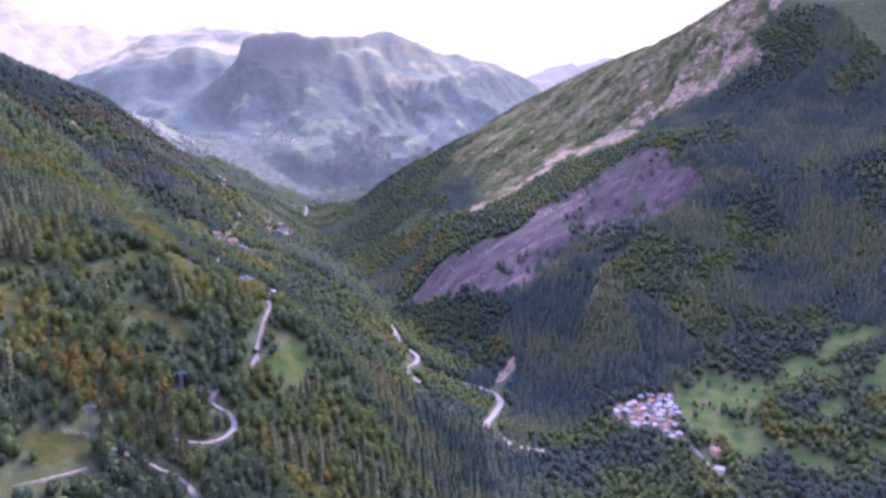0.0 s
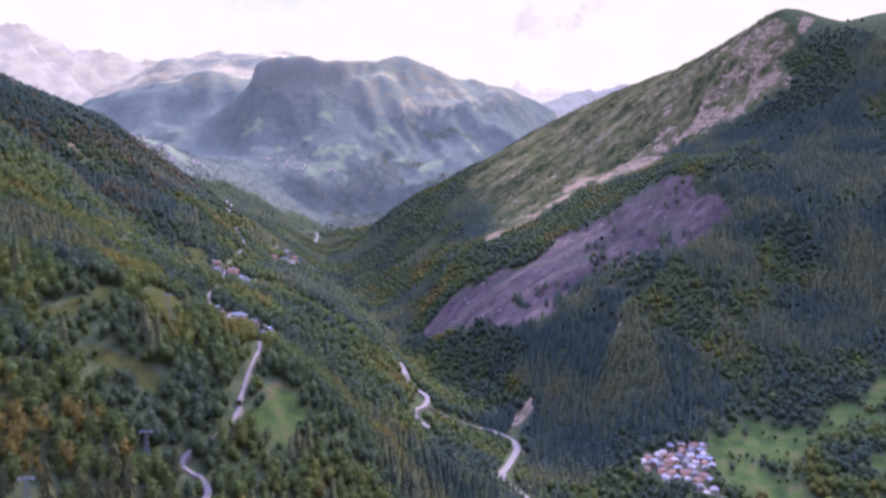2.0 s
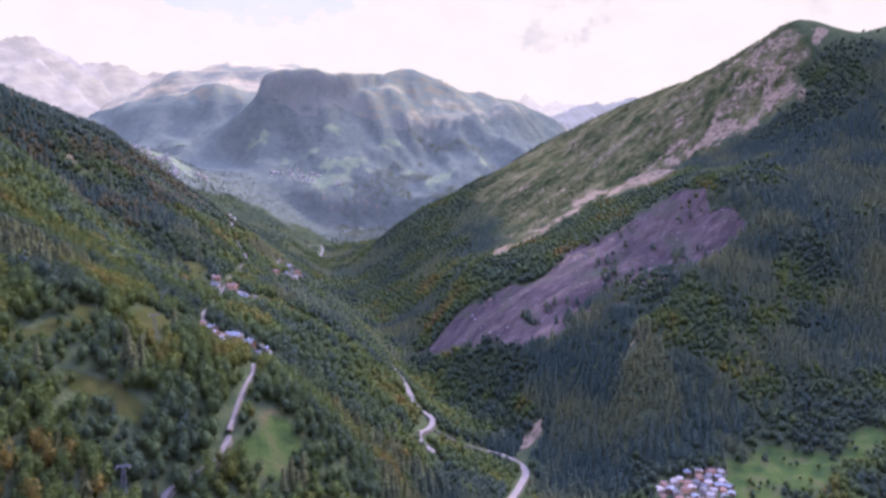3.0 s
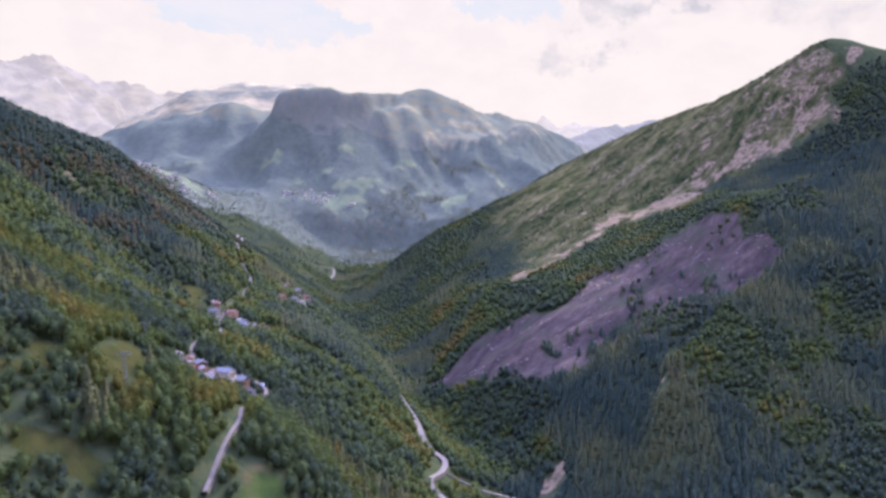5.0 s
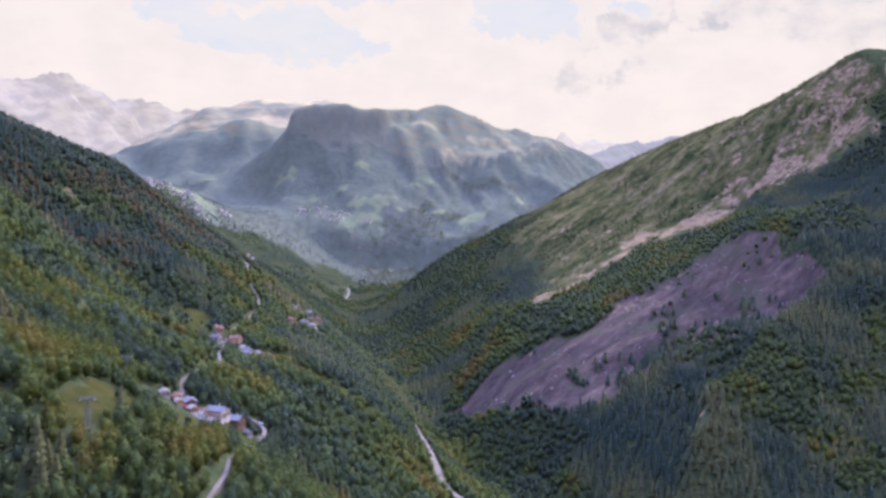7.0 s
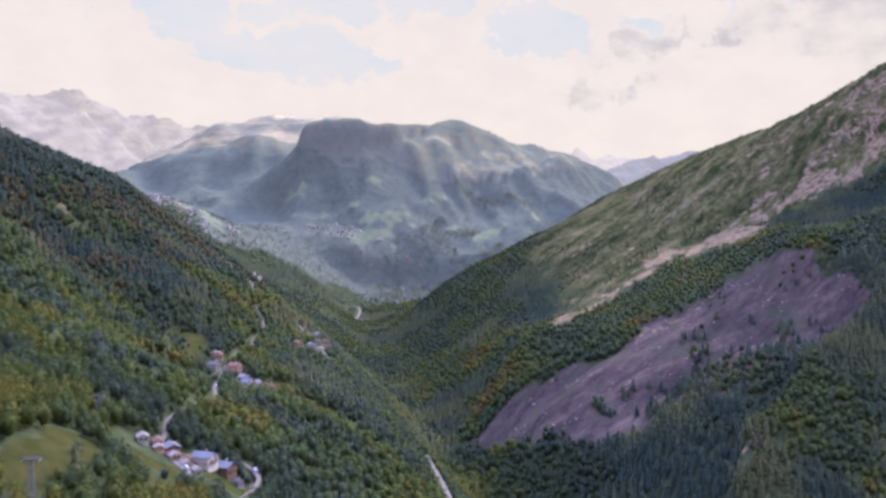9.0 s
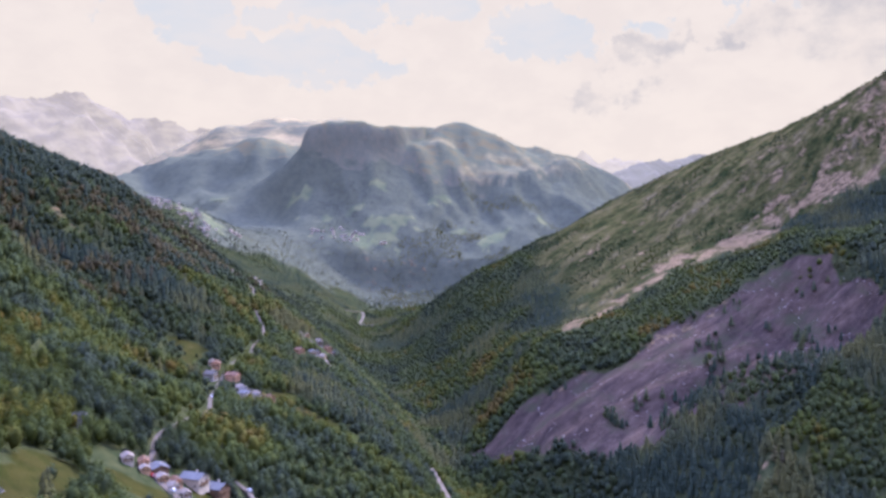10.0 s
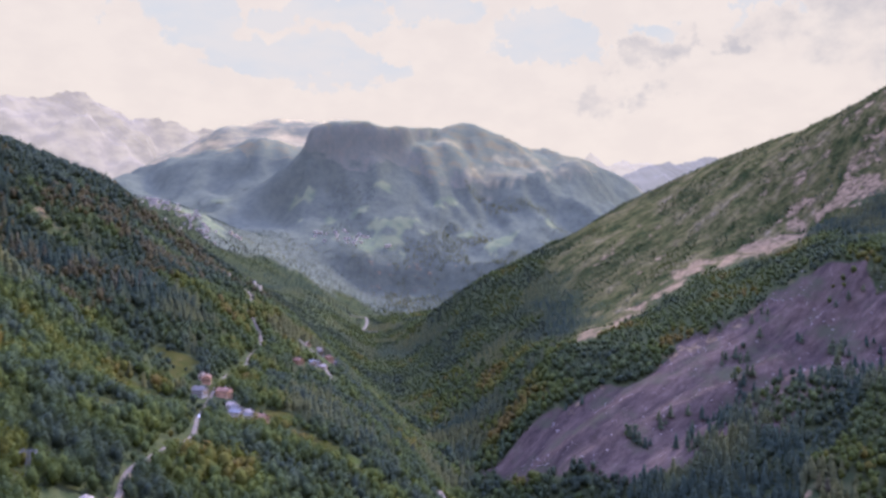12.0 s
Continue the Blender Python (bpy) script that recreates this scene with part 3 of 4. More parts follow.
# low woods; line raised to both sides to paint those slopes dark as shaded
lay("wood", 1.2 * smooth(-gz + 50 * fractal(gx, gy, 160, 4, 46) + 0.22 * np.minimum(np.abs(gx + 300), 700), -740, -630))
# where the hazed far colours take over
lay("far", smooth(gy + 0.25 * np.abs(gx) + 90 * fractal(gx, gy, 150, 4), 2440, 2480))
lay("high", np.maximum.reduce([0.4 * blots(gx, gy, PAINTED_SUN_BENCH, 0.9, 0.3), field(gx, gy, PAINTED_SUN_HILLS, 25, 20)]))


# ---- roads: level ribbons with banked sides ----
ROAD_LINES = []


def road(line, width, surface):
    pts = [Vector((*p, 0)) for p in line]
    fine_pts = []
    for k in range(len(pts) - 1):
        p0, p1, p2, p3 = pts[max(k - 1, 0)], pts[k], pts[k + 1], pts[min(k + 2, len(pts) - 1)]
        n = max(2, int((p2 - p1).length / 6))
        for i in range(n):
            u = i / n
            fine_pts.append(0.5 * (2 * p1 + (p2 - p0) * u + (2 * p0 - 5 * p1 + 4 * p2 - p3) * u * u + (3 * p1 - p0 - 3 * p2 + p3) * u ** 3))
    fine_pts.append(pts[-1])
    c = np.array([(p.x, p.y) for p in fine_pts])
    along = np.gradient(c, axis=0)
    along /= np.linalg.norm(along, axis=1)[:, None] + 1e-9
    side = np.column_stack([along[:, 1], -along[:, 0]])
    edges = [c + side * w for w in (-width / 2, 0, width / 2)]
    levels = np.array([height(e[:, 0], e[:, 1]) for e in edges])
    z = 0.5 * levels[1] + 0.5 * levels.max(axis=0) + 0.3
    z = np.convolve(np.pad(z, 4, "edge"), np.ones(9) / 9, "valid") + (0.3 if surface is ASPHALT else -0.7)
    if surface is ASPHALT:
        z = np.convolve(np.pad(np.maximum(z, levels.max(axis=0) + 0.35), 1, "edge"), np.ones(3) / 3, "valid")
    rows = [(-width / 2 - 0.8, -4.5 * min(1, width / 5)), (-width / 2, -0.1), (-width / 2 + 0.3, 0.0), (width / 2 - 0.3, 0.0), (width / 2, -0.1), (width / 2 + 0.8, -4.5 * min(1, width / 5))]
    cos = np.concatenate([np.column_stack([c + side * w, z + dz]) for w, dz in rows])
    n = len(c)
    q = np.array([[k * n + i, k * n + i + 1, (k + 1) * n + i + 1, (k + 1) * n + i] for k in range(5) for i in range(n - 1)])
    ROAD_LINES.append(np.column_stack([c, z, along]))
    me = raw_mesh("road", cos, q)
    me.materials.append(surface)
    me.materials.append(BANK)
    me.polygons.foreach_set("material_index", [1 if k in (0, 4) else 0 for k in range(5) for i in range(n - 1)])
    me.polygons.foreach_set("use_smooth", np.zeros(len(q), bool))
    me.update()
    return tagged(new("road", me), "narrow dirt track through grass" if surface is DIRT else "winding mountain road of worn pale asphalt", "road", kind="structure")


DIRT = plain("dirt_track", (0.085, 0.068, 0.04), (0.13, 0.104, 0.064), 0.4)
ASPHALT = plain("pale_asphalt", (0.08, 0.066, 0.052), (0.115, 0.096, 0.076), 0.3)
BANK = plain("road_bank", (0.04, 0.04, 0.024), (0.085, 0.068, 0.05), 0.25)
for key, line in ROADS.items():
    road(line, BREADTH[key], DIRT if key == "P" else ASPHALT)

# ---- the farthest ranges, as a backdrop ----
def far_range(name, crest, foot, glow_tones, glow_power, label):
    """A distant range: crest and foot lines in the plan, ribs between them, glowing faintly in place of haze."""
    n, m = 180, 24
    pos = np.linspace(0, len(crest) - 1, n)
    line = [np.interp(pos, range(len(crest)), [c[i] for c in crest]) for i in range(3)]
    base = [np.interp(pos, range(len(foot)), [c[i] for c in foot]) for i in range(3)]
    v = np.linspace(0, 1, m)[:, None]
    x, y, z = (line[i][None] * (1 - v) + base[i][None] * v for i in range(3))
    z = z + (1 - v) * (fractal(x, y, 150, 5, 2) * 26 - 30 * np.abs(fractal(x, y, 110, 4, 9)) + 10) + np.sin(v * np.pi) * fractal(x, y, 160, 6, 5) * 95
    i = (np.arange(m - 1)[:, None] * n + np.arange(n - 1)[None, :]).ravel()
    ob = new(name, raw_mesh(name, np.stack([x, y, z], -1).reshape(-1, 3), np.stack([i, i + 1, i + n + 1, i + n], 1)))
    w = Nodes(name + "_glowing_slopes", 1.0, 0.0)
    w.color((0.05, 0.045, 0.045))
    # the slopes give off light themselves: haze and sunlight put into emission
    w.link(w.ramp(w.noise(0.012, 11, 0.7, (0.8, 0.8, 1.6)), [(0.44, glow_tones[0]), (0.5, glow_tones[1]), (0.6, glow_tones[2])]), w.b.inputs["Emission Color"])
    w.b.inputs["Emission Strength"].default_value = glow_power
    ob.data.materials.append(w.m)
    return tagged(ob, label, "mountain range", kind="structure")


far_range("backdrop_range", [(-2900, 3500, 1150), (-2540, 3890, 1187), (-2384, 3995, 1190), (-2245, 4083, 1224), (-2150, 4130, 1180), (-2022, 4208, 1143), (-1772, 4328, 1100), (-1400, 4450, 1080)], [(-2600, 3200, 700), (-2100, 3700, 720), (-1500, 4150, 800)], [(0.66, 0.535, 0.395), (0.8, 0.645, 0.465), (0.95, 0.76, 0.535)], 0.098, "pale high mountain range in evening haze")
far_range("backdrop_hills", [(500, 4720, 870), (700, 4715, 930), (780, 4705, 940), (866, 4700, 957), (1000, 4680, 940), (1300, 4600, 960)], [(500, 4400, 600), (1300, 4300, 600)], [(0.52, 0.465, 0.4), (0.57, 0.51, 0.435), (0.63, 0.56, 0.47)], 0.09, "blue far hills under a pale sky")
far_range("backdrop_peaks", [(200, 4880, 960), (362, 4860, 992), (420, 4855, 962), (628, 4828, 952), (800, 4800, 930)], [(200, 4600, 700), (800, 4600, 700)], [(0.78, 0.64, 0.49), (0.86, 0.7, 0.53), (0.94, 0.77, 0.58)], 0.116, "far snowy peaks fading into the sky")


# ---- forest ----
def blob(seed, radius, centre, squash=1.0):
    """A rough leafy clump of twenty facets."""
    r = np.random.RandomState(seed)
    p = (1 + 5 ** 0.5) / 2
    v = np.array([(-1, p, 0), (1, p, 0), (-1, -p, 0), (1, -p, 0), (0, -1, p), (0, 1, p), (0, -1, -p), (0, 1, -p), (p, 0, -1), (p, 0, 1), (-p, 0, -1), (-p, 0, 1)]) / 1.9
    f = np.array([(0, 11, 5), (0, 5, 1), (0, 1, 7), (0, 7, 10), (0, 10, 11), (1, 5, 9), (5, 11, 4), (11, 10, 2), (10, 7, 6), (7, 1, 8), (3, 9, 4), (3, 4, 2), (3, 2, 6), (3, 6, 8), (3, 8, 9), (4, 9, 5), (2, 4, 11), (6, 2, 10), (8, 6, 7), (9, 8, 1)])
    v = v * (1 + 0.28 * (r.rand(12, 1) - 0.5) * 2) * radius
    v[:, 2] *= squash
    return v + np.array(centre), f


def join(bits):
    vs, fs, n = [], [], 0
    for v, f in bits:
        vs.append(v)
        fs.append(f + n)
        n += len(v)
    return np.concatenate(vs), np.concatenate(fs)


def leaves(r, n, spread, size):
    """Loose facets of foliage lying over an egg-shaped crown, one unit high."""
    d = r.randn(n, 3)
    d /= np.linalg.norm(d, axis=1)[:, None]
    lumps = 1 + 0.22 * np.sin(3 * np.arctan2(d[:, 1], d[:, 0]) + 5 * d[:, 2] + 6 * r.rand())[:, None]
    c = d * spread * lumps * (0.8 + 0.25 * r.rand(n, 1)) + [0, 0, 0.56]
    off = r.randn(n, 3, 3)
    off -= 0.55 * (off * d[:, None]).sum(-1)[..., None] * d[:, None]
    return (c[:, None] + off * size).reshape(-1, 3), np.arange(3 * n).reshape(-1, 3)


def broadleaf(seed, lod):
    r = np.random.RandomState(seed)
    count, size = ((120, 0.055), (26, 0.085), (9, 0.11))[lod]
    return join([blob(seed, (0.19, 0.2, 0.225)[lod], (0, 0, 0.5), 1.75), leaves(r, count, np.array([0.25, 0.25, 0.4]), size)])


def conifer(seed, lod):
    r = np.random.RandomState(seed)
    tiers, points = ((7, 9), (4, 6), (3, 5))[lod]
    bits = []
    for i in range(tiers):
        top, base = 1.0 - 0.82 * i / tiers, 1.0 - 0.82 * (i + 1.45) / tiers
        base = max(base, 0.06)
        rad = (0.035 + 0.17 * ((i + 1) / tiers) ** 0.85) * (1.0, 1.38, 1.4)[lod]
        a = np.arange(2 * points) * math.pi / points + r.rand() * 6
        rr = rad * np.where(np.arange(2 * points) % 2, 0.62, 1.05) * (0.8 + 0.4 * r.rand(2 * points)) if lod == 0 else rad * (0.75 + 0.5 * r.rand(2 * points))
        if lod:
            a, rr = a[::2], rr[::2]
        n = len(a)
        ring = np.column_stack([rr * np.cos(a), rr * np.sin(a), base + 0.03 * r.randn(n)])
        bits.append((np.concatenate([[[0.01 * r.randn(), 0.01 * r.randn(), top]], ring]), np.array([(0, 1 + j, 1 + (j + 1) % n) for j in range(n)])))
    return join(bits)


def scatter(cell, x0, x1, y0, y1, seed):
    """Jittered places, cell metres apart."""
    r = np.random.RandomState(seed)
    x, y = np.meshgrid(np.arange(x0, x1, cell), np.arange(y0, y1, cell))
    x, y = x.ravel(), y.ravel()
    return x + (r.rand(len(x)) - 0.5) * cell * 0.95, y + (r.rand(len(x)) - 0.5) * cell * 0.95


def hidden_road(x, y):
    """1 where trees close over the upper road."""
    return np.maximum.reduce([smooth(y, lo, lo + 12) * smooth(-y, -hi, 12 - hi) for lo, hi in ((738, 824), (1016, 1105), (1264, 1310), (1398, 1470))]) * smooth(-x, 190, 205)


def cover(x, y, z):
    """How thickly trees stand: 0 to 1."""
    d = 1 - smooth(z + 25 * fractal(x, y, 60, 3, 17), 760, 815) * smooth(x, 0, 100)
    d *= 1 - field(x, y, SCREE, 5, 10) * (1 - 0.85 * smooth(0.45 * x - y + 150 * fractal(x, y, 60, 4, 11), -1215, -1125) * smooth(-x, -420, -330))
    alp = field(x, y, ALPINE, 20, 30)
    d *= 1 - alp * (0.93 - 0.85 * smooth(fractal(x, y, 80, 4, 8) - smooth(x, 60, 520) + 0.55, -0.1, 0.6))
    d *= (1 - 0.98 * blots(x, y, ROCKS)) * (1 - 0.95 * blots(x, y + 20, ROCKS))
    d *= 1 - 0.96 * np.maximum.reduce([blots(x, y, LEFT_MEADOWS), 0.9 * smooth(y, 640, 680) * blots(x - 4, y + 12, LEFT_MEADOWS), blots(x, y, RIGHT_MEADOWS), blots(x, y, QUARRY), blots(x, y, BARE), blots(x, y + 12, BARE), blots(x - 4, y + 16, QUARRY)])
    screened = hidden_road(x, y)
    d *= smooth(off_roads(x, y) + 2.2 * screened + 1.8 * smooth(y, 488, 494) * smooth(-y, -532, -526) * smooth(-x, 110, 120), 2.3, 3.8) * np.maximum.reduce([smooth(off_roads(x - 2, y + 7), 1.0, 3.5), screened, smooth(-y, -535, -528) * smooth(-x, 110, 120) * np.maximum(smooth(y, 482, 488), smooth(-y, -428, -422))])
    d *= 1 - smooth(y + 70 * fractal(x, y, 90, 3, 19) + 0.9 * (z - 400), 2420, 2560) * (1 - 0.85 * smooth(fractal(x, y, 140, 4, 20), -0.02, 0.14) * smooth(-z + 60 * fractal(x, y, 200, 3, 21), -720, -620))
    d *= 1 - smooth(y, 2180, 2230) * np.maximum.reduce([blots(x, y, FAR_MEADOWS), blots(x, y, CLIFFS), blots(x, y + 12, FAR_TOWNS)])
    for hx, hy, hr in CLEARINGS + VIEW_GAPS:
        d *= smooth(np.hypot(x - hx, y - hy), hr, hr + 4)
    return d


# trees left out towards the camera, so that houses and road show
VIEW_GAPS = [(-200, 691, 12), (-187, 708, 12), (-214, 690, 10), (-176, 730, 11), (-205, 714, 12), (-192, 716, 12), (-183, 733, 11), (-222, 708, 11), (-212, 704, 13), (-198, 702, 11), (-180, 742, 9), (-318, 1086, 9), (-306, 1046, 10), (-290, 1056, 10), (-268, 1018, 10), (-256, 1002, 11), (-246, 998, 10), (-238, 1006, 8), (-308, 1474, 13), (-320, 1476, 11), (-330, 1452, 9), (-294, 1372, 12), (-284, 1378, 11), (-304, 1336, 10), (-268, 1358, 9), (-302, 1452, 13), (-316, 1458, 11), (-294, 1436, 10), (-288, 1352, 11), (-299, 1320, 10), (-263, 1338, 8), (-236, 862, 6), (-243, 884, 6), (-250, 905, 6), (-258, 925, 6), (-268, 950, 6), (-277, 972, 6)]
# clearings at houses and pylons; the first three open the view to a road
CLEARINGS = [(-18, 962, 9), (2, 974, 9), (20, 990, 9), (275, 905, 18), (225, 870, 20), (250, 885, 26), (222, 885, 22), (262, 895, 18), (248, 850, 16), (258, 828, 10), (290, 792, 9), (285, 765, 7), (-225, 725, 8), (-206, 734, 9), (-195, 742, 10), (-186, 748, 9), (-216, 737, 7), (-328, 1103, 10), (-313, 1060, 10), (-296, 1069, 9), (-272, 1031, 11), (-258, 1016, 14), (-245, 1016, 9), (-310, 1493, 16), (-330, 1468, 11), (-295, 1392, 13), (-309, 1350, 10), (-272, 1370, 8), (-167, 469, 5), (-191, 396, 6), (-194, 578, 5), (-242, 711, 5)]
# last stops: russet trees, darkened to put the spur's shade into the colour
SPRUCE = foliage("spruce_needles", [(0.0, (0.026, 0.037, 0.026)), (0.3, (0.043, 0.051, 0.027)), (0.5, (0.057, 0.06, 0.026)), (0.75, (0.06, 0.061, 0.024)), (0.9, (0.066, 0.063, 0.024)), (1.0, (0.042, 0.038, 0.024))], 0.3)
LEAF = foliage("autumn_leaves", [(0.0, (0.03, 0.04, 0.027)), (0.3, (0.04, 0.053, 0.022)), (0.55, (0.05, 0.062, 0.016)), (0.72, (0.068, 0.066, 0.015)), (0.85, (0.084, 0.062, 0.016)), (0.94, (0.066, 0.054, 0.025)), (1.0, (0.046, 0.04, 0.022))], 0.34)
BARK = plain("grey_bark", (0.08, 0.065, 0.05), (0.16, 0.13, 0.1), 1.5)


def forest(name, label, maker, lod, x, y, z, size, turn, tint, material, seed):
    """One mesh of many trees."""
    kinds = [maker(seed + 13 * i, min(lod, 2)) for i in range(5)]
    which = np.arange(len(x)) % 5
    cos, faces, tints, n = [], [], [], 0
    for i, (v, f) in enumerate(kinds):
        s = which == i
        c, sn = np.cos(turn[s])[:, None], np.sin(turn[s])[:, None]
        h, w = size[s][:, None], (size[s] ** 0.8 * 1.75)[:, None]
        if maker is broadleaf:
            w = (size[s] ** 0.75 * (1.85, 2.15, 2.2, 2.0)[lod])[:, None]
        p = np.stack([(v[:, 0] * c - v[:, 1] * sn) * w + x[s][:, None], (v[:, 0] * sn + v[:, 1] * c) * w + y[s][:, None], v[:, 2] * h + z[s][:, None] - 0.6], -1)
        k = p.shape[0]
        cos.append(p.reshape(-1, 3))
        faces.append((f[None] + (np.arange(k) * len(v))[:, None, None] + n).reshape(-1, 3))
        tints.append(np.repeat(tint[s], len(v)))
        n += k * len(v)
    me = raw_mesh(name, np.concatenate(cos), np.concatenate(faces))
    me.attributes.new("tint", "FLOAT", "POINT").data.foreach_set("value", np.concatenate(tints).astype(np.float32))
    me.materials.append(material)
    return tagged(new(name, me), label, "forest", kind="stuff")


def plant(cell, box, lod, seed, inner=None):
    x, y = scatter(cell, *box, seed)
    r = np.random.RandomState(seed + 1)
    full = cover(x, y, height(x, y)) if lod < 3 else field(x, y, ALPINE, 20, 30) * (1 - 0.97 * blots(x, y, ROCKS, 0.7)) * (1 - 0.7 * blots(x, y, STREAKS, 0.9)) * smooth(fractal(0.79 * x + 0.61 * y, (0.79 * y - 0.61 * x) * 2.4, 90, 4, 23), -0.15, 0.5)
    keep = (r.rand(len(x)) < full * (0.93 + 0.07 * wobble(x, y, 40))) & ((y > 345) | (lod == 2))
    if inner:
        keep &= ~((x >= inner[0]) & (x < inner[1]) & (y >= inner[2]) & (y < inner[3]))
    x, y = x[keep], y[keep]
    z = height(x, y)
    n = len(x)
    dark = fractal(x, y, 120, 3, 6) + 0.12 * smooth(x, -40, 160) * smooth(y, 930, 1010) + 0.6 * smooth(y, 2250, 2350) + 0.3 * smooth(x, -20, 40) * smooth(y, 1330, 1400) + 0.25 * smooth(-y, -640, -540) * smooth(-x, 130, 170) - 0.45 * smooth(-x, 150, 200) * smooth(y, 600, 680) * smooth(-y, -1080, -950) - 0.3 * smooth(-y, -800, -700) * smooth(-x, -40, 20) * smooth(x, -150, -120) - 0.25 * smooth(z, 380, 470) * smooth(-x, 100, 260) - 0.12 * smooth(x, 20, 100) * smooth(y, 850, 930) - 0.9 * smooth(x, 60, 200) * smooth(-y, -930, -860)
    dark = dark + smooth(y, 2400, 2500)
    strip = field(x, y, ABOVE_SLIDE, 20, 25)
    dark = dark - 0.7 * strip
    dark = dark + 0.2 * smooth(-x, 430, 500) * smooth(y, 1080, 1180) - 0.45 * smooth(-x, -40, 60) * smooth(y, 640, 800) - 0.35 * smooth(x, -60, 40) * smooth(y, 1380, 1480)
    needle = 0.6 * r.rand(n) + 0.4 * np.clip(0.5 + 0.9 * fractal(x, y, 32, 3, 61), 0, 1) < smooth(dark, -0.55, 0.5) * (lod < 3)
    alp = field(x, y, ALPINE, 20, 30)
    size = np.where(needle, 8.5 + 11 * r.rand(n), 7 + 10.5 * r.rand(n)) * (1 - 0.1 * smooth(x, 60, 200) * smooth(y, 900, 1000)) * (1 + np.where(needle, 0.32, 0.12) * smooth(-x, -20, 60) * smooth(-y, -760, -600)) * (1 - 0.62 * alp) * (1 - 0.35 * smooth(x, 20, 80) * smooth(y, 1400, 1470) * smooth(-x, -460, -330)) * (1 - 0.45 * smooth(y, 1300, 1900) * (1 - 0.6 * smooth(x, 330, 460))) * (1 - 0.35 * smooth(y, 1650, 1800) * smooth(-x, 380, 430))
    if lod < 3:
        low = np.maximum.reduce([blots(x - 3, y + 12, LEFT_MEADOWS, 0.3), blots(x - 7, y + 28, LEFT_MEADOWS, 0.3), smooth(-off_roads(x - 3, y + 14), -8, -3) * smooth(y, 535, 545) * (1 - hidden_road(x, y))] + [0.9 * smooth(-np.hypot(x - 4 - hx, y + 14 - hy), -1.4 * hr, -hr) for hx, hy, hr in VIEW_GAPS])
        size = size * (1 - 0.3 * low * smooth(-x, 60, 110))
        size = size * (1 - 0.3 * blots(x + 5, y + 12, RIGHT_MEADOWS, 0.3))
    warm = -0.1 + 0.12 * smooth(-y, -850, -650) * smooth(-x, -40, 40) + 0.1 * smooth(-x, 200, 420) * smooth(y, 520, 760) * smooth(wobble(x, y, 70, 2), -0.2, 0.7) + 0.2 * smooth(wobble(x, y, 45, 5), 0.4, 0.95) * smooth(y, 650, 900) * smooth(-x, 100, 180) + 0.06 * smooth(-x, 160, 220) * smooth(y, 600, 700) * smooth(-y, -1120, -950) + 0.1 * smooth(-x, -20, 60) + 0.3 * smooth(-x, 380, 460) * smooth(y, 1000, 1100) * smooth(fractal(x, y, 60, 3, 41), 0.25, 0.6)
    # tints rise far off in place of haze, and sink on the shaded spur
    tint = np.clip(0.16 + r.beta(2.2, 3.2, n) * 0.38 + 0.42 * fractal(x, y, 48, 3, 51) + (0.04 + 0.14 * needle) * smooth(y, 800, 1000) * smooth(-x, 0, 100) + 0.25 * smooth(y, 2400, 2560) + 0.1 * smooth(x, 150, 300) * smooth(-y, -1300, -1150) - (0.36 + 0.4 * smooth(z + 20 * fractal(x, y, 70, 3, 45), 480, 580)) * smooth(-x, 380, 470) * smooth(y, 1030, 1150) + 0.25 * needle * smooth(-x, -20, 60) * smooth(-y, -800, -700) + 0.05 * smooth(y, 1250, 1450) - 0.04 * smooth(x, -20, 80) + 0.3 * strip - 0.09 * smooth(-x, 60, 140) * smooth(y, 560, 680) + warm, 0, 0.88 - 0.1 * smooth(-y, -720, -600))
    # many trees of the spur take the dark russet tints, painting its shade
    spur_shade = r.rand(n) < (0.75 - 0.45 * smooth(z, 500, 590)) * smooth(fractal(x, y, 55, 3, 43), -0.3, 0.5) * smooth(-x, 420, 500) * smooth(y, 1060, 1160) * smooth(-y, -1900, -1700)
    tint = np.where(spur_shade, 0.93 + 0.07 * r.rand(n) ** 0.6, tint)
    # sunlit trees before the crest and shaded ones behind, put into the tint
    lit_rim = crag(x, y, [(185, 1035)] + [k[:2] for k in SCAR_EDGE], 1, 60) * smooth(x, 150, 215) * smooth(-x, -470, -400)
    tint = np.clip(tint - 0.35 * lit_rim, 0, 1)
    turn = r.rand(n) * 6.28
    if lod == 3:
        size = 2.2 + 4.0 * r.rand(n) ** 2
        tint = 0.1 + tint * 0.6
    if lod == 0:
        alone = (x > WOOD[0]) & (x < WOOD[1]) & (y > WOOD[2]) & (y < WOOD[3])
        alone &= np.cumsum(alone) <= 300
        SINGLE.extend(np.column_stack([x, y, z, size, turn, tint, needle])[alone].tolist())
        x, y, z, size, turn, tint, needle = (v[~alone] for v in (x, y, z, size, turn, tint, needle))
    for sel, maker, mat, nm, lb in ((needle, conifer, SPRUCE, "conifer_forest", "dense dark spruce forest on a steep mountainside"), (~needle, broadleaf, LEAF, "broadleaf_forest" if lod < 3 else "shrubs", "mixed broadleaf forest turning yellow in autumn" if lod < 3 else "low alpine shrubs on a grassy mountain flank")):
        if sel.any():
            forest(nm, lb, maker, lod, x[sel], y[sel], z[sel], size[sel], turn[sel], tint[sel], mat, seed)


WOOD, SINGLE = (-220, -110, 365, 520), []
NEAR, MIDDLE, FAR = (-420, 40, 345, 800), (-700, 720, 345, 1330), (-900, 900, 600, 2300)
plant(5.6, NEAR, 0, 1)
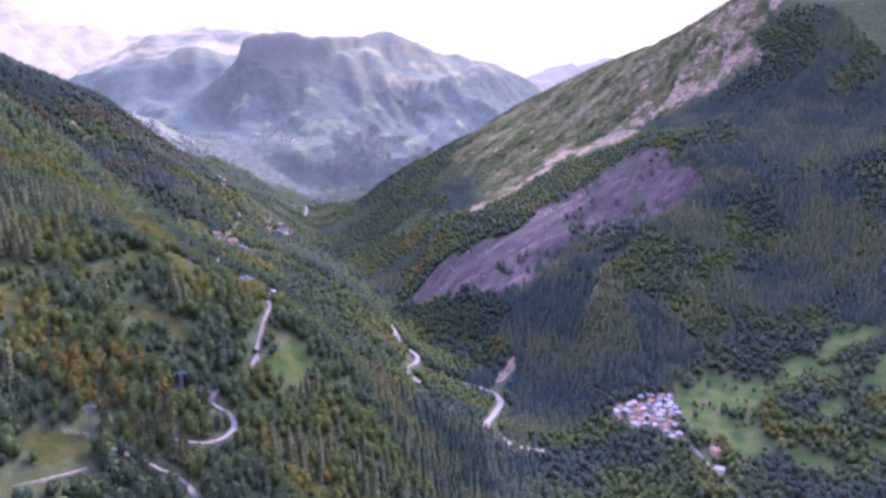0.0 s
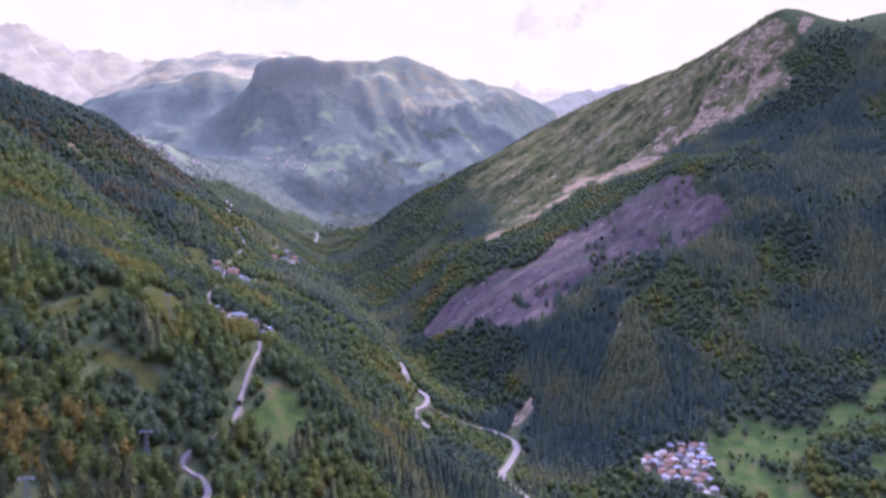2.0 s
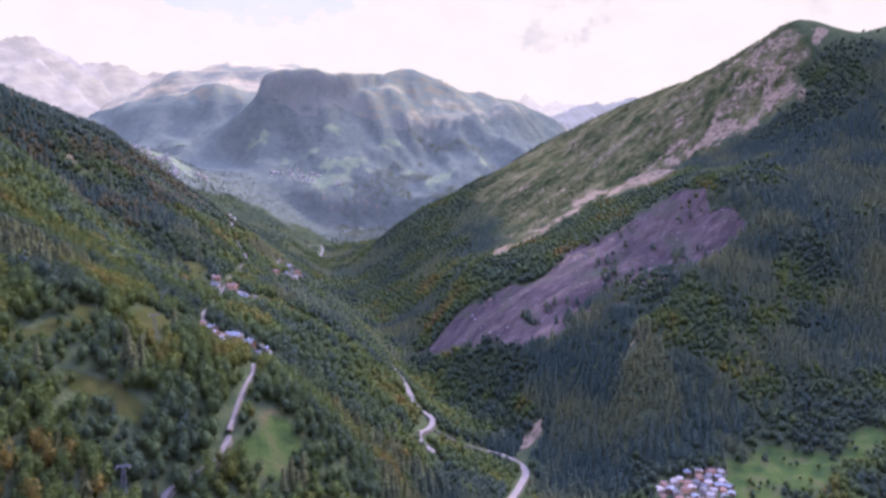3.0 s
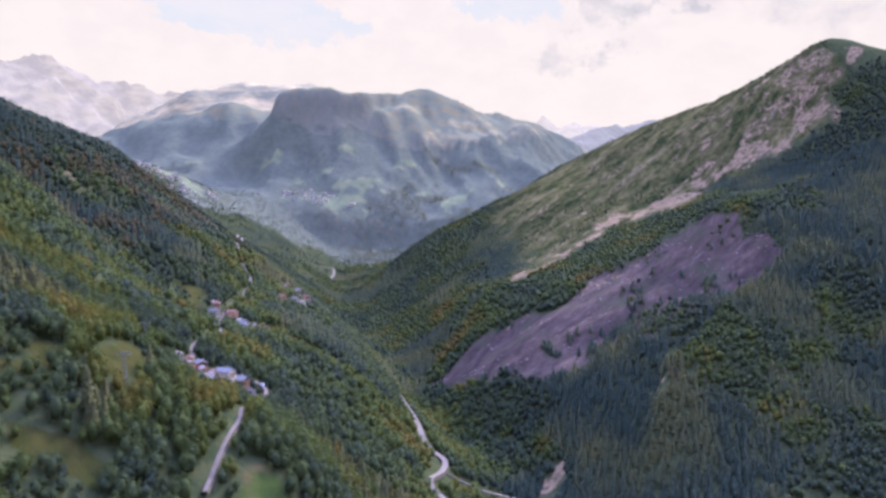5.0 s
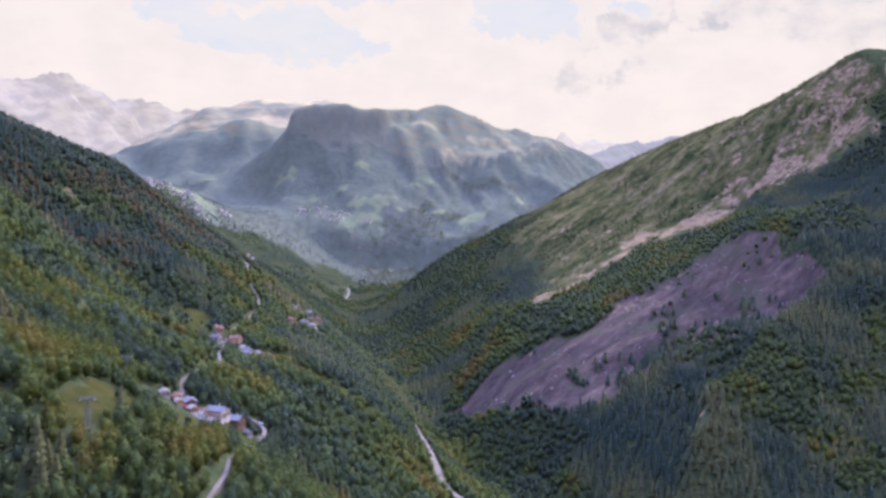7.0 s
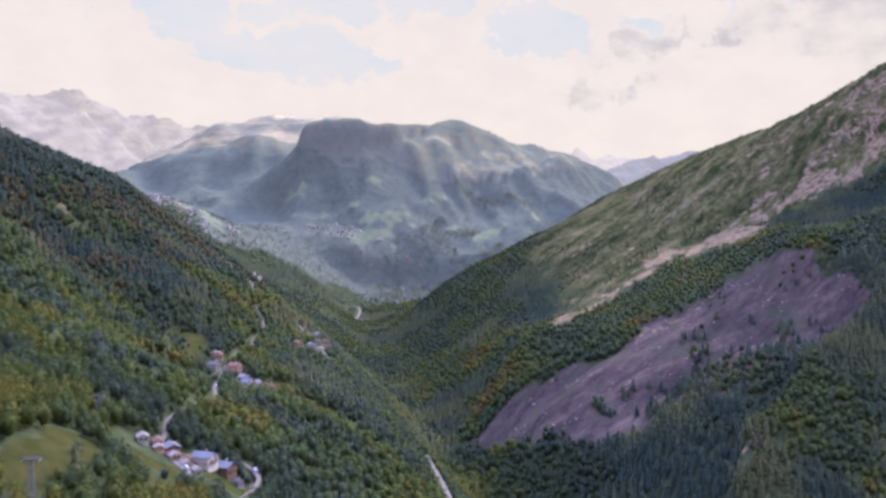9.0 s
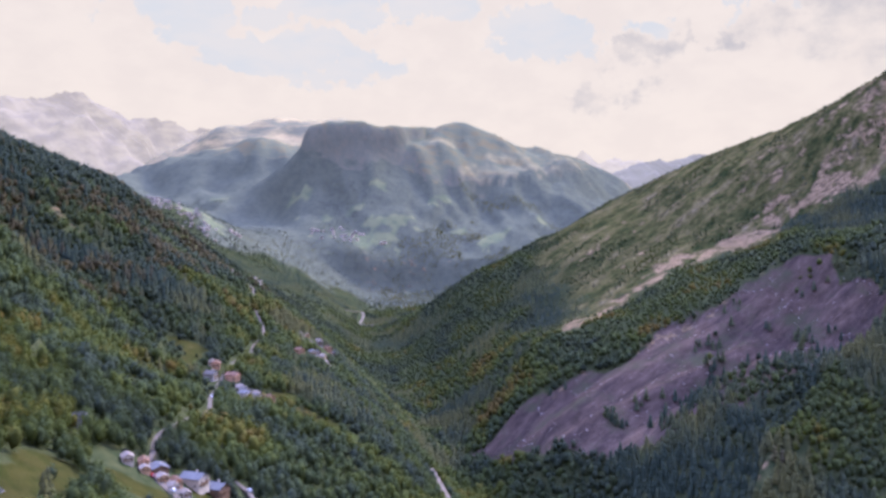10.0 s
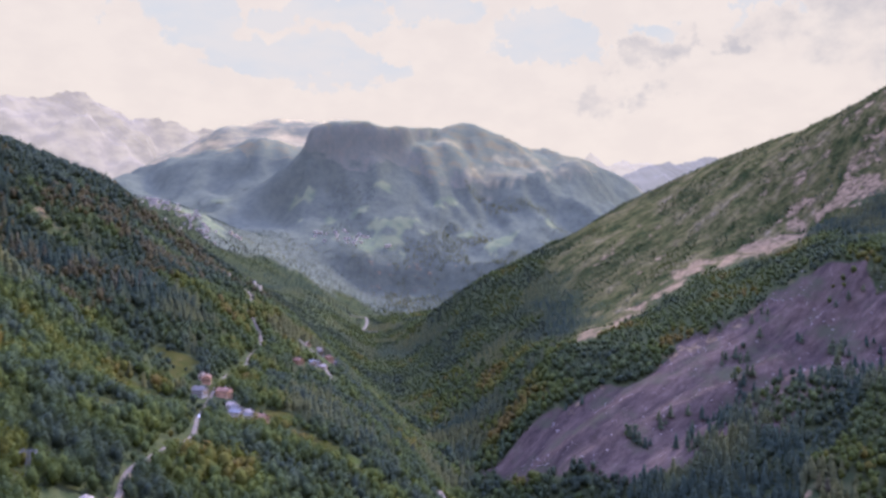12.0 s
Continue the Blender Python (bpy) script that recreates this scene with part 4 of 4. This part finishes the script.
plant(6.0, MIDDLE, 1, 2, NEAR)
plant(6.6, FAR, 2, 3, MIDDLE)
plant(8.5, (-1350, 520, 2300, 3060), 2, 4)
plant(7.2, (-650, 650, -150, 345), 2, 7)
plant(6.6, (20, 860, 1560, 2280), 3, 5)


# ---- boulders on the slide ----
def boulders():
    x, y = scatter(5.0, -90, 470, 1160, 1500, 8)
    r = np.random.RandomState(9)
    keep = r.rand(len(x)) < 0.4 * field(x, y, SCREE, 6, 10) * smooth(fractal(x, y, 30, 3, 2), -0.5, 0.6)
    x, y = x[keep], y[keep]
    z, size = height(x, y), 0.35 + 1.3 * r.rand(len(x)) ** 4
    v, f = blob(3, 1.0, (0, 0, 0.2), 0.7)
    t = r.rand(len(x)) * 6.28
    c, sn = np.cos(t)[:, None], np.sin(t)[:, None]
    w = size[:, None]
    p = np.stack([(v[:, 0] * c - v[:, 1] * sn) * w + x[:, None], (v[:, 0] * sn + v[:, 1] * c) * w + y[:, None], v[:, 2] * w + z[:, None]], -1)
    me = raw_mesh("boulders", p.reshape(-1, 3), (f[None] + (np.arange(len(x)) * len(v))[:, None, None]).reshape(-1, 3))
    me.polygons.foreach_set("use_smooth", np.zeros(len(me.polygons), bool))
    me.materials.append(plain("boulder_stone", (0.13, 0.11, 0.1), (0.26, 0.22, 0.195), 0.4))
    tagged(new("boulders", me), "grey boulders strewn over a bare landslide", "boulders", kind="stuff")


boulders()


# ---- single trees of the near wood ----
def part(name, co, faces, material, parent, label="", tint=None):
    me = raw_mesh(name, np.asarray(co, float), np.asarray(faces))
    me.polygons.foreach_set("use_smooth", np.zeros(len(me.polygons), bool))
    if tint is not None:
        me.attributes.new("tint", "FLOAT", "POINT").data.foreach_set("value", np.full(len(co), tint, np.float32))
    me.materials.append(material)
    ob = new(name, me)
    ob.parent = parent
    return tagged(ob, label) if label else ob


def stick(a, b, ra, rb, sides=6):
    """A tapered stick between two points."""
    a, b = Vector(a), Vector(b)
    q = (b - a).to_track_quat("Z", "Y")
    ring = [Vector((math.cos(i * 2 * math.pi / sides), math.sin(i * 2 * math.pi / sides), 0)) for i in range(sides)]
    v = [a + q @ (c * ra) for c in ring] + [b + q @ (c * rb) for c in ring]
    f = [(i, (i + 1) % sides, sides + (i + 1) % sides) for i in range(sides)] + [(i, sides + (i + 1) % sides, sides + i) for i in range(sides)]
    f += [(sides, sides + i, sides + i + 1) for i in range(1, sides - 1)]
    return np.array([tuple(p) for p in v]), np.array(f)


def tree_model(maker, seed, tint):
    """One tree, a unit high: a trunk with limbs and a crown."""
    spruce = maker is conifer
    root = new("spruce_tree" if spruce else "broadleaf_tree")
    r = np.random.RandomState(seed)
    if spruce:
        trunk = join([stick((0, 0, -0.06), (0, 0, 0.95), 0.014, 0.003)] + [stick((0, 0, 0.2 + 0.1 * i), (0.09 * math.cos(2.2 * i), 0.09 * math.sin(2.2 * i), 0.18 + 0.1 * i), 0.004, 0.001, 3) for i in range(5)])
    else:
        trunk = join([stick((0, 0, -0.06), (0.01, 0, 0.5), 0.022, 0.012)] + [stick((0, 0, 0.25 + 0.05 * i), (0.2 * math.cos(2.4 * i), 0.2 * math.sin(2.4 * i), 0.5 + 0.06 * i), 0.01, 0.003, 4) for i in range(5)])
    v, f = maker(seed, 0)
    part("trunk", *trunk, BARK, root)
    part("crown", v * [1.75 * 17 ** -0.2, 1.75 * 17 ** -0.2, 1] if spruce else v * [1.8 * 18 ** -0.25, 1.8 * 18 ** -0.25, 1], f, SPRUCE if spruce else LEAF, root, tint=tint)
    if spruce:
        return tagged(root, "tall dark green spruce on a steep slope", "tree", "spruces of the near wood")
    return tagged(root, "broadleaf tree with green and yellowing leaves", "tree", "broadleaf trees of the near wood")


models = {}
for x, y, z, size, turn, tint, needle in SINGLE:
    key = (bool(needle), int(3 * min(tint, 0.99)), int(turn * 10) % 3)
    place = pose(x, y, z - 0.4, 0, 0, math.degrees(turn)) @ Matrix.Diagonal((size, size, size, 1))
    if key in models:
        ob = copy_thing(models[key], place)
        ob.matrix_basis = place
    else:
        ob = models[key] = tree_model(conifer if needle else broadleaf, 3 + 13 * key[2], (key[1] + 0.5) / 3)
        ob.matrix_basis = place


# ---- houses ----
def box(x0, x1, y0, y1, z0, z1):
    v = np.array([(x, y, z) for z in (z0, z1) for y in (y0, y1) for x in (x0, x1)], float)
    return v, np.array([(0, 2, 3, 1), (4, 5, 7, 6), (0, 1, 5, 4), (2, 6, 7, 3), (0, 4, 6, 2), (1, 3, 7, 5)])


def gabled(w, d, h, rise):
    """Walls with gable ends, ridge along y, with a deep footing in the slope."""
    v = [(-w, -d, -4), (w, -d, -4), (w, d, -4), (-w, d, -4), (-w, -d, h), (w, -d, h), (w, d, h), (-w, d, h), (0, -d, h + rise), (0, d, h + rise)]
    f = [(0, 1, 5, 4), (1, 2, 6, 5), (2, 3, 7, 6), (3, 0, 4, 7), (4, 5, 8, 8), (6, 7, 9, 9)]
    return v, f


def mesh_part(name, verts, faces, material, parent, label=""):
    me = bpy.data.meshes.new(name)
    me.from_pydata([tuple(map(float, v)) for v in verts], [], [tuple(dict.fromkeys(int(i) for i in f)) for f in faces])
    me.materials.append(material)
    ob = new(name, me)
    ob.parent = parent
    return tagged(ob, label) if label else ob


def roof_slabs(w, d, h, rise, over=0.9, thick=0.3):
    v, f = [], []
    for sgn in (-1, 1):
        run = w + over
        drop = rise * over / w
        n = len(v)
        for yy in (-d - over, d + over):
            v += [(0, yy, h + rise + 0.05), (sgn * run, yy, h - drop + 0.05), (sgn * run, yy, h - drop + 0.05 + thick), (0, yy, h + rise + 0.05 + thick)]
        f += [tuple(n + i for i in q) for q in ((0, 1, 2, 3), (7, 6, 5, 4), (0, 4, 5, 1), (3, 2, 6, 7), (1, 5, 6, 2), (0, 3, 7, 4))]
    return v, f


WALLS = {"white plaster": plain("white_plaster", (0.27, 0.235, 0.185), (0.4, 0.345, 0.275), 0.6), "ochre plaster": plain("ochre_plaster", (0.32, 0.2, 0.11), (0.4, 0.27, 0.15), 0.6), "dark timber": plain("dark_timber", (0.08, 0.05, 0.03), (0.14, 0.09, 0.055), 1.2), "pink plaster": plain("pink_plaster", (0.32, 0.18, 0.11), (0.4, 0.24, 0.15), 0.6), "grey stone": plain("grey_stone_wall", (0.18, 0.165, 0.15), (0.27, 0.25, 0.225), 0.8)}
ROOFS = {"pale grey slate": plain("pale_slate", (0.12, 0.1, 0.085), (0.2, 0.172, 0.145), 0.8, 0.8), "blue-grey metal": plain("blue_metal", (0.07, 0.072, 0.078), (0.105, 0.107, 0.114), 0.4, 0.75), "brown tile": plain("brown_tile", (0.085, 0.05, 0.034), (0.14, 0.082, 0.055), 1.0), "dark slate": plain("dark_slate", (0.05, 0.047, 0.044), (0.09, 0.083, 0.076), 0.8, 0.8)}
TIMBER = plain("brown_joinery", (0.1, 0.06, 0.035), (0.16, 0.1, 0.06), 2.0)
pane_mat = Nodes("window_glass", 0.1, 0.6)
PANE = pane_mat.color((0.03, 0.035, 0.045))


def window(parent, x, y, z, side, across=1.0, up=1.3):
    """A framed window with a pane, set 4 cm proud of the wall; side: which wall it sits in."""
    fr = join([box(-across / 2 - 0.12, across / 2 + 0.12, -0.07, 0.03, -0.12, 0.0), box(-across / 2 - 0.12, across / 2 + 0.12, -0.07, 0.03, up, up + 0.12), box(-across / 2 - 0.12, -across / 2, -0.07, 0.03, 0, up), box(across / 2, across / 2 + 0.12, -0.07, 0.03, 0, up), box(-0.04, 0.04, -0.06, 0.02, 0, up)])
    if side in "ew":
        flip = lambda b: (np.column_stack([-b[0][:, 1], b[0][:, 0], b[0][:, 2]]) * ([1, 1, 1] if side == "e" else [-1, -1, 1]) + [x, y, z], b[1])
    else:
        flip = lambda b: (b[0] * ([1, 1, 1] if side == "s" else [-1, -1, 1]) + [x, y, z], b[1])
    w = mesh_part("window", *flip(fr), TIMBER, parent)
    mesh_part("pane", *flip(box(-across / 2, across / 2, -0.03, 0.0, 0, up)), PANE, w)


def house(w, d, h, rise, wall, roof, detail=True, label=""):
    """A house with its ridge along y, standing at the origin."""
    root = new("house")
    v, f = gabled(w, d, h, rise)
    body = mesh_part("wall", v, f, WALLS[wall], root)
    mesh_part("roof", *roof_slabs(w, d, h, rise), ROOFS[roof], root, roof + " roof")
    if detail:
        mesh_part("chimney", *join([box(w * 0.35, w * 0.35 + 0.8, -0.4, 0.4, h, h + rise + 0.9), box(w * 0.35 - 0.1, w * 0.35 + 0.9, -0.5, 0.5, h + rise + 0.9, h + rise + 1.05)]), WALLS["grey stone"], root, "stone chimney")
        mesh_part("door", *box(-0.55, 0.55, -d - 0.06, -d + 0.02, 0, 2.1), TIMBER, root, "brown wooden door")
        mesh_part("balcony", *join([box(-w * 0.85, w * 0.85, -d - 1.1, -d, 2.65, 2.8), box(-w * 0.85, w * 0.85, -d - 1.1, -d - 1.02, 2.8, 3.7)]), TIMBER, root, "wooden balcony")
        for k in (-0.6, 0.6):
            window(root, k * w, -d, 1.0, "s")
            window(root, k * w * 0.8, -d, 3.4, "s")
            window(root, w, k * d, 1.1, "e")
            window(root, -w, k * d, 1.1, "w")
            if h > 5:
                window(root, w, k * d, 3.7, "e")
    else:
        for k in (-0.5, 0.5):
            window(root, k * w, -d, 1.2, "s", 1.2, 1.6)
    return tagged(root, label or (wall + " house under a " + roof + " roof"), "house")


def settle_house(model, x, y, turn, scale=1.0, group="", label=""):
    z = float(height(x, y))
    ob = copy_thing(model, pose(x, y, z + 0.6, 0, 0, turn))
    ob.scale = (scale, scale, scale)
    return tagged(ob, label, group=group)


MODELS = [house(4.5, 5.5, 5.2, 2.4, "white plaster", "pale grey slate"), house(4.8, 5.0, 4.8, 2.2, "ochre plaster", "pale grey slate"), house(4.2, 6.0, 5.4, 2.3, "pink plaster", "brown tile"), house(5.0, 5.5, 5.0, 2.2, "dark timber", "blue-grey metal"), house(4.5, 5.0, 5.5, 2.5, "grey stone", "dark slate"), house(5.2, 7.0, 6.0, 2.4, "white plaster", "blue-grey metal")]
SMALL = [house(5.0, 6.0, 6.0, 2.4, "white plaster", "dark slate", False), house(5.0, 5.5, 5.5, 2.3, "white plaster", "pale grey slate", False), house(5.5, 6.5, 6.0, 2.4, "ochre plaster", "dark slate", False), house(5.0, 6.5, 5.5, 2.3, "grey stone", "dark slate", False), house(5.2, 6.0, 5.5, 2.4, "grey stone", "pale grey slate", False)]
r = np.random.RandomState(4)
VILLAGE = [(192, 866), (200, 890), (228, 906), (248, 922), (274, 922), (292, 905), (278, 880), (268, 860), (266, 824), (252, 822), (240, 843), (213, 855)]
spots = []
for k in range(900):
    x, y = 190 + 90 * r.rand(), 820 + 100 * r.rand()
    if field(np.array([x]), np.array([y]), VILLAGE, 1.0, 0.0)[0] > 0.5 and all(math.dist((x, y), q) > 8.6 for q in spots):
        spots.append((x, y))
        settle_house(MODELS[(0, 4, 4, 1, 2, 3, 4, 2)[int(r.rand() * 8)]], x, y, 25 * r.randn() + (0 if r.rand() < 0.6 else 90), 0.58 + 0.2 * r.rand(), "houses of the valley village")
settle_house(MODELS[2], 292, 792, 20, 0.95, label="pink house with a brown roof beside the lane")
settle_house(MODELS[0], 286, 764, 60, 0.8, label="small white house beside the lane")
for x, y, k, turn, sc in ((-222, 722, 0, 35, 0.62), (-217, 730, 2, 30, 0.6), (-213, 723, 1, 40, 0.5), (-209, 731, 3, 40, 0.8), (-204, 724, 1, 45, 0.6), (-199, 730, 2, 45, 0.55), (-197, 722, 0, 50, 0.55), (-191, 724, 0, 45, 0.5), (-195, 745, 5, 75, 0.9), (-186, 754, 3, 75, 0.95), (-176, 750, 4, 60, 0.5)):
    settle_house(MODELS[k], x, y, turn, sc, "houses of the roadside hamlet")
for x, y, k, turn, sc in ((-325, 1099, 2, 20, 0.95), (-333, 1108, 0, 20, 0.75), (-314, 1059, 4, 80, 1.05), (-296, 1070, 2, 80, 1.0), (-276, 1038, 0, 60, 0.75), (-268, 1026, 4, 60, 0.85), (-263, 1014, 5, 70, 0.75), (-256, 1025, 0, 60, 0.7), (-252, 1010, 4, 70, 0.85), (-243, 1019, 2, 60, 0.85)):
    settle_house(MODELS[k], x, y, turn, sc, "houses of the upper hamlet")
for x, y, k, turn, sc in ((-317, 1489, 4, 20, 0.9), (-305, 1492, 2, 40, 1.0), (-297, 1503, 4, 70, 0.85), (-322, 1503, 0, 60, 0.8), (-300, 1384, 5, 30, 0.85), (-289, 1397, 0, 80, 0.8), (-299, 1402, 4, 60, 0.8), (-309, 1350, 2, 50, 1.0), (-334, 1480, 1, 30, 0.65)):
    settle_house(MODELS[k], x, y, turn, sc, "houses of the gorge hamlet")
for k in range(26):
    u = r.rand()
    settle_house(SMALL[(0, 1, 1, 4)[int(r.rand() * 4)]], -640 + 170 * u + 14 * r.randn(), 2595 + 55 * u + 22 * r.randn(), 180 * r.rand(), 0.5 + 0.3 * r.rand(), "houses of the terrace village")
for k in range(95):
    u = r.rand() ** 1.2
    settle_house(SMALL[(0, 1, 3, 4)[int(r.rand() * 4)]], -970 + 180 * u + 16 * r.randn(), 2265 - 55 * u + 28 * r.randn(), 180 * r.rand(), 0.42 + 0.2 * r.rand(), "houses of the far town")
for x, y in ((-416, 2650), (-425, 2645), (-771, 2309), (-760, 2312), (-750, 2315), (-500, 1745), (-508, 1740)):
    settle_house(SMALL[1], x, y, 80, 0.8, "scattered white farmhouses")
for ob in MODELS + SMALL:
    for o in (*ob.children_recursive, ob):
        bpy.data.objects.remove(o)

# ---- lift pylons ----
STEEL = plain("galvanised_steel", (0.07, 0.07, 0.07), (0.11, 0.11, 0.11), 1.0, 0.6)


def pylon(x, y, turn, tall=14.0):
    root = new("lift_pylon")
    a, b = 1.3, 0.5
    for sx in (-1, 1):
        for sy in (-1, 1):
            part("leg", *stick((sx * a, sy * a, -1.5), (sx * b, sy * b, tall), 0.16, 0.12), STEEL, root)
    for k in range(6):
        z0, z1 = tall * k / 6, tall * (k + 1) / 6
        w0, w1 = a + (b - a) * k / 6, a + (b - a) * (k + 1) / 6
        for sx in (-1, 1):
            part("brace", *stick((sx * w0, -w0, z0), (sx * w1, w1, z1), 0.07, 0.07, 4), STEEL, root)
            part("brace", *stick((-w0, sx * w0, z0), (w1, sx * w1, z1), 0.07, 0.07, 4), STEEL, root)
    part("crossarm", *join([stick((-3.4, 0, tall), (3.4, 0, tall), 0.3, 0.3), stick((-3.0, 0, tall + 0.9), (3.0, 0, tall + 0.9), 0.12, 0.12), stick((-3.0, 0, tall), (-3.0, 0, tall + 0.9), 0.1, 0.1), stick((3.0, 0, tall), (3.0, 0, tall + 0.9), 0.1, 0.1)]), STEEL, root)
    for sx in (-1, 1):
        part("sheave_train", *join([stick((sx * 3.2, -1.6, tall - 0.5), (sx * 3.2, 1.6, tall - 0.5), 0.25, 0.25), stick((sx * 3.2, 0, tall - 0.5), (sx * 3.2, 0, tall), 0.12, 0.12)]), STEEL, root)
    part("footing", *join([stick((0, 0, -2.5), (0, 0, 0.1), 1.3, 1.2, 8)]), BANK, root, "concrete footing")
    root.matrix_basis = pose(x, y, float(height(x, y)) + 0.2, 0, 0, turn)
    return tagged(root, "grey steel lattice lift pylon in a forest clearing", "pylon", "lift pylons")


for x, y, turn in ((-167, 469, 10), (-191, 396, 10), (-194, 578, 15), (-242, 711, 15)):
    pylon(x, y, turn)


# ---- parked cars ----
PAINTS = {"white": plain("white_car_paint", (0.6, 0.6, 0.6), (0.68, 0.68, 0.68), 2.0, 0.3), "dark grey": plain("grey_car_paint", (0.06, 0.06, 0.065), (0.09, 0.09, 0.095), 2.0, 0.3), "red": plain("red_car_paint", (0.3, 0.03, 0.025), (0.36, 0.04, 0.03), 2.0, 0.3)}
TYRE = plain("tyre_rubber", (0.02, 0.02, 0.02), (0.035, 0.035, 0.035), 4.0)


def car(line, step, colour, aside):
    """A small car standing at the roadside, pointing along the road."""
    x, y, z, ax, ay = ROAD_LINES[line][step]
    root = new("car")
    body = [(-0.85, -2.0, 0.3), (0.85, -2.0, 0.3), (0.85, 2.0, 0.3), (-0.85, 2.0, 0.3), (-0.85, -2.0, 0.85), (0.85, -2.0, 0.85), (0.85, 2.0, 0.75), (-0.85, 2.0, 0.75), (-0.7, -1.5, 1.45), (0.7, -1.5, 1.45), (0.7, 0.3, 1.45), (-0.7, 0.3, 1.45), (-0.82, -1.9, 0.86), (0.82, -1.9, 0.86), (0.82, 1.0, 0.82), (-0.82, 1.0, 0.82)]
    mesh_part("body", body[:8], [(0, 3, 2, 1), (4, 5, 6, 7), (0, 1, 5, 4), (1, 2, 6, 5), (2, 3, 7, 6), (3, 0, 4, 7)], PAINTS[colour], root)
    mesh_part("roof", [(v[0], v[1], v[2] + d) for d in (0, 0.05) for v in body[8:12]], [(0, 3, 2, 1), (4, 5, 6, 7), (0, 1, 5, 4), (1, 2, 6, 5), (2, 3, 7, 6), (3, 0, 4, 7)], PAINTS[colour], root)
    mesh_part("windows", body[8:], [(4, 5, 1, 0), (5, 6, 2, 1), (6, 7, 3, 2), (7, 4, 0, 3)], PANE, root, "dark car windows")
    for sx in (-0.8, 0.8):
        for sy in (-1.25, 1.25):
            part("wheel", *stick((sx - 0.1, sy, 0.31), (sx + 0.1, sy, 0.31), 0.31, 0.31, 10), TYRE, root)
    root.matrix_basis = pose(x + ay * aside, y - ax * aside, z + 0.02, 0, 0, math.degrees(math.atan2(-ax, ay)))
    return tagged(root, "small " + colour + " car parked on the roadside", "car", "parked cars")


for line, back, colour, aside in ((9, 3, "white", 0.9), (9, 7, "dark grey", -0.9), (2, -4, "white", 1.0), (2, -7, "red", -1.0), (2, -52, "white", 1.0)):
    car(line, -back, colour, aside)
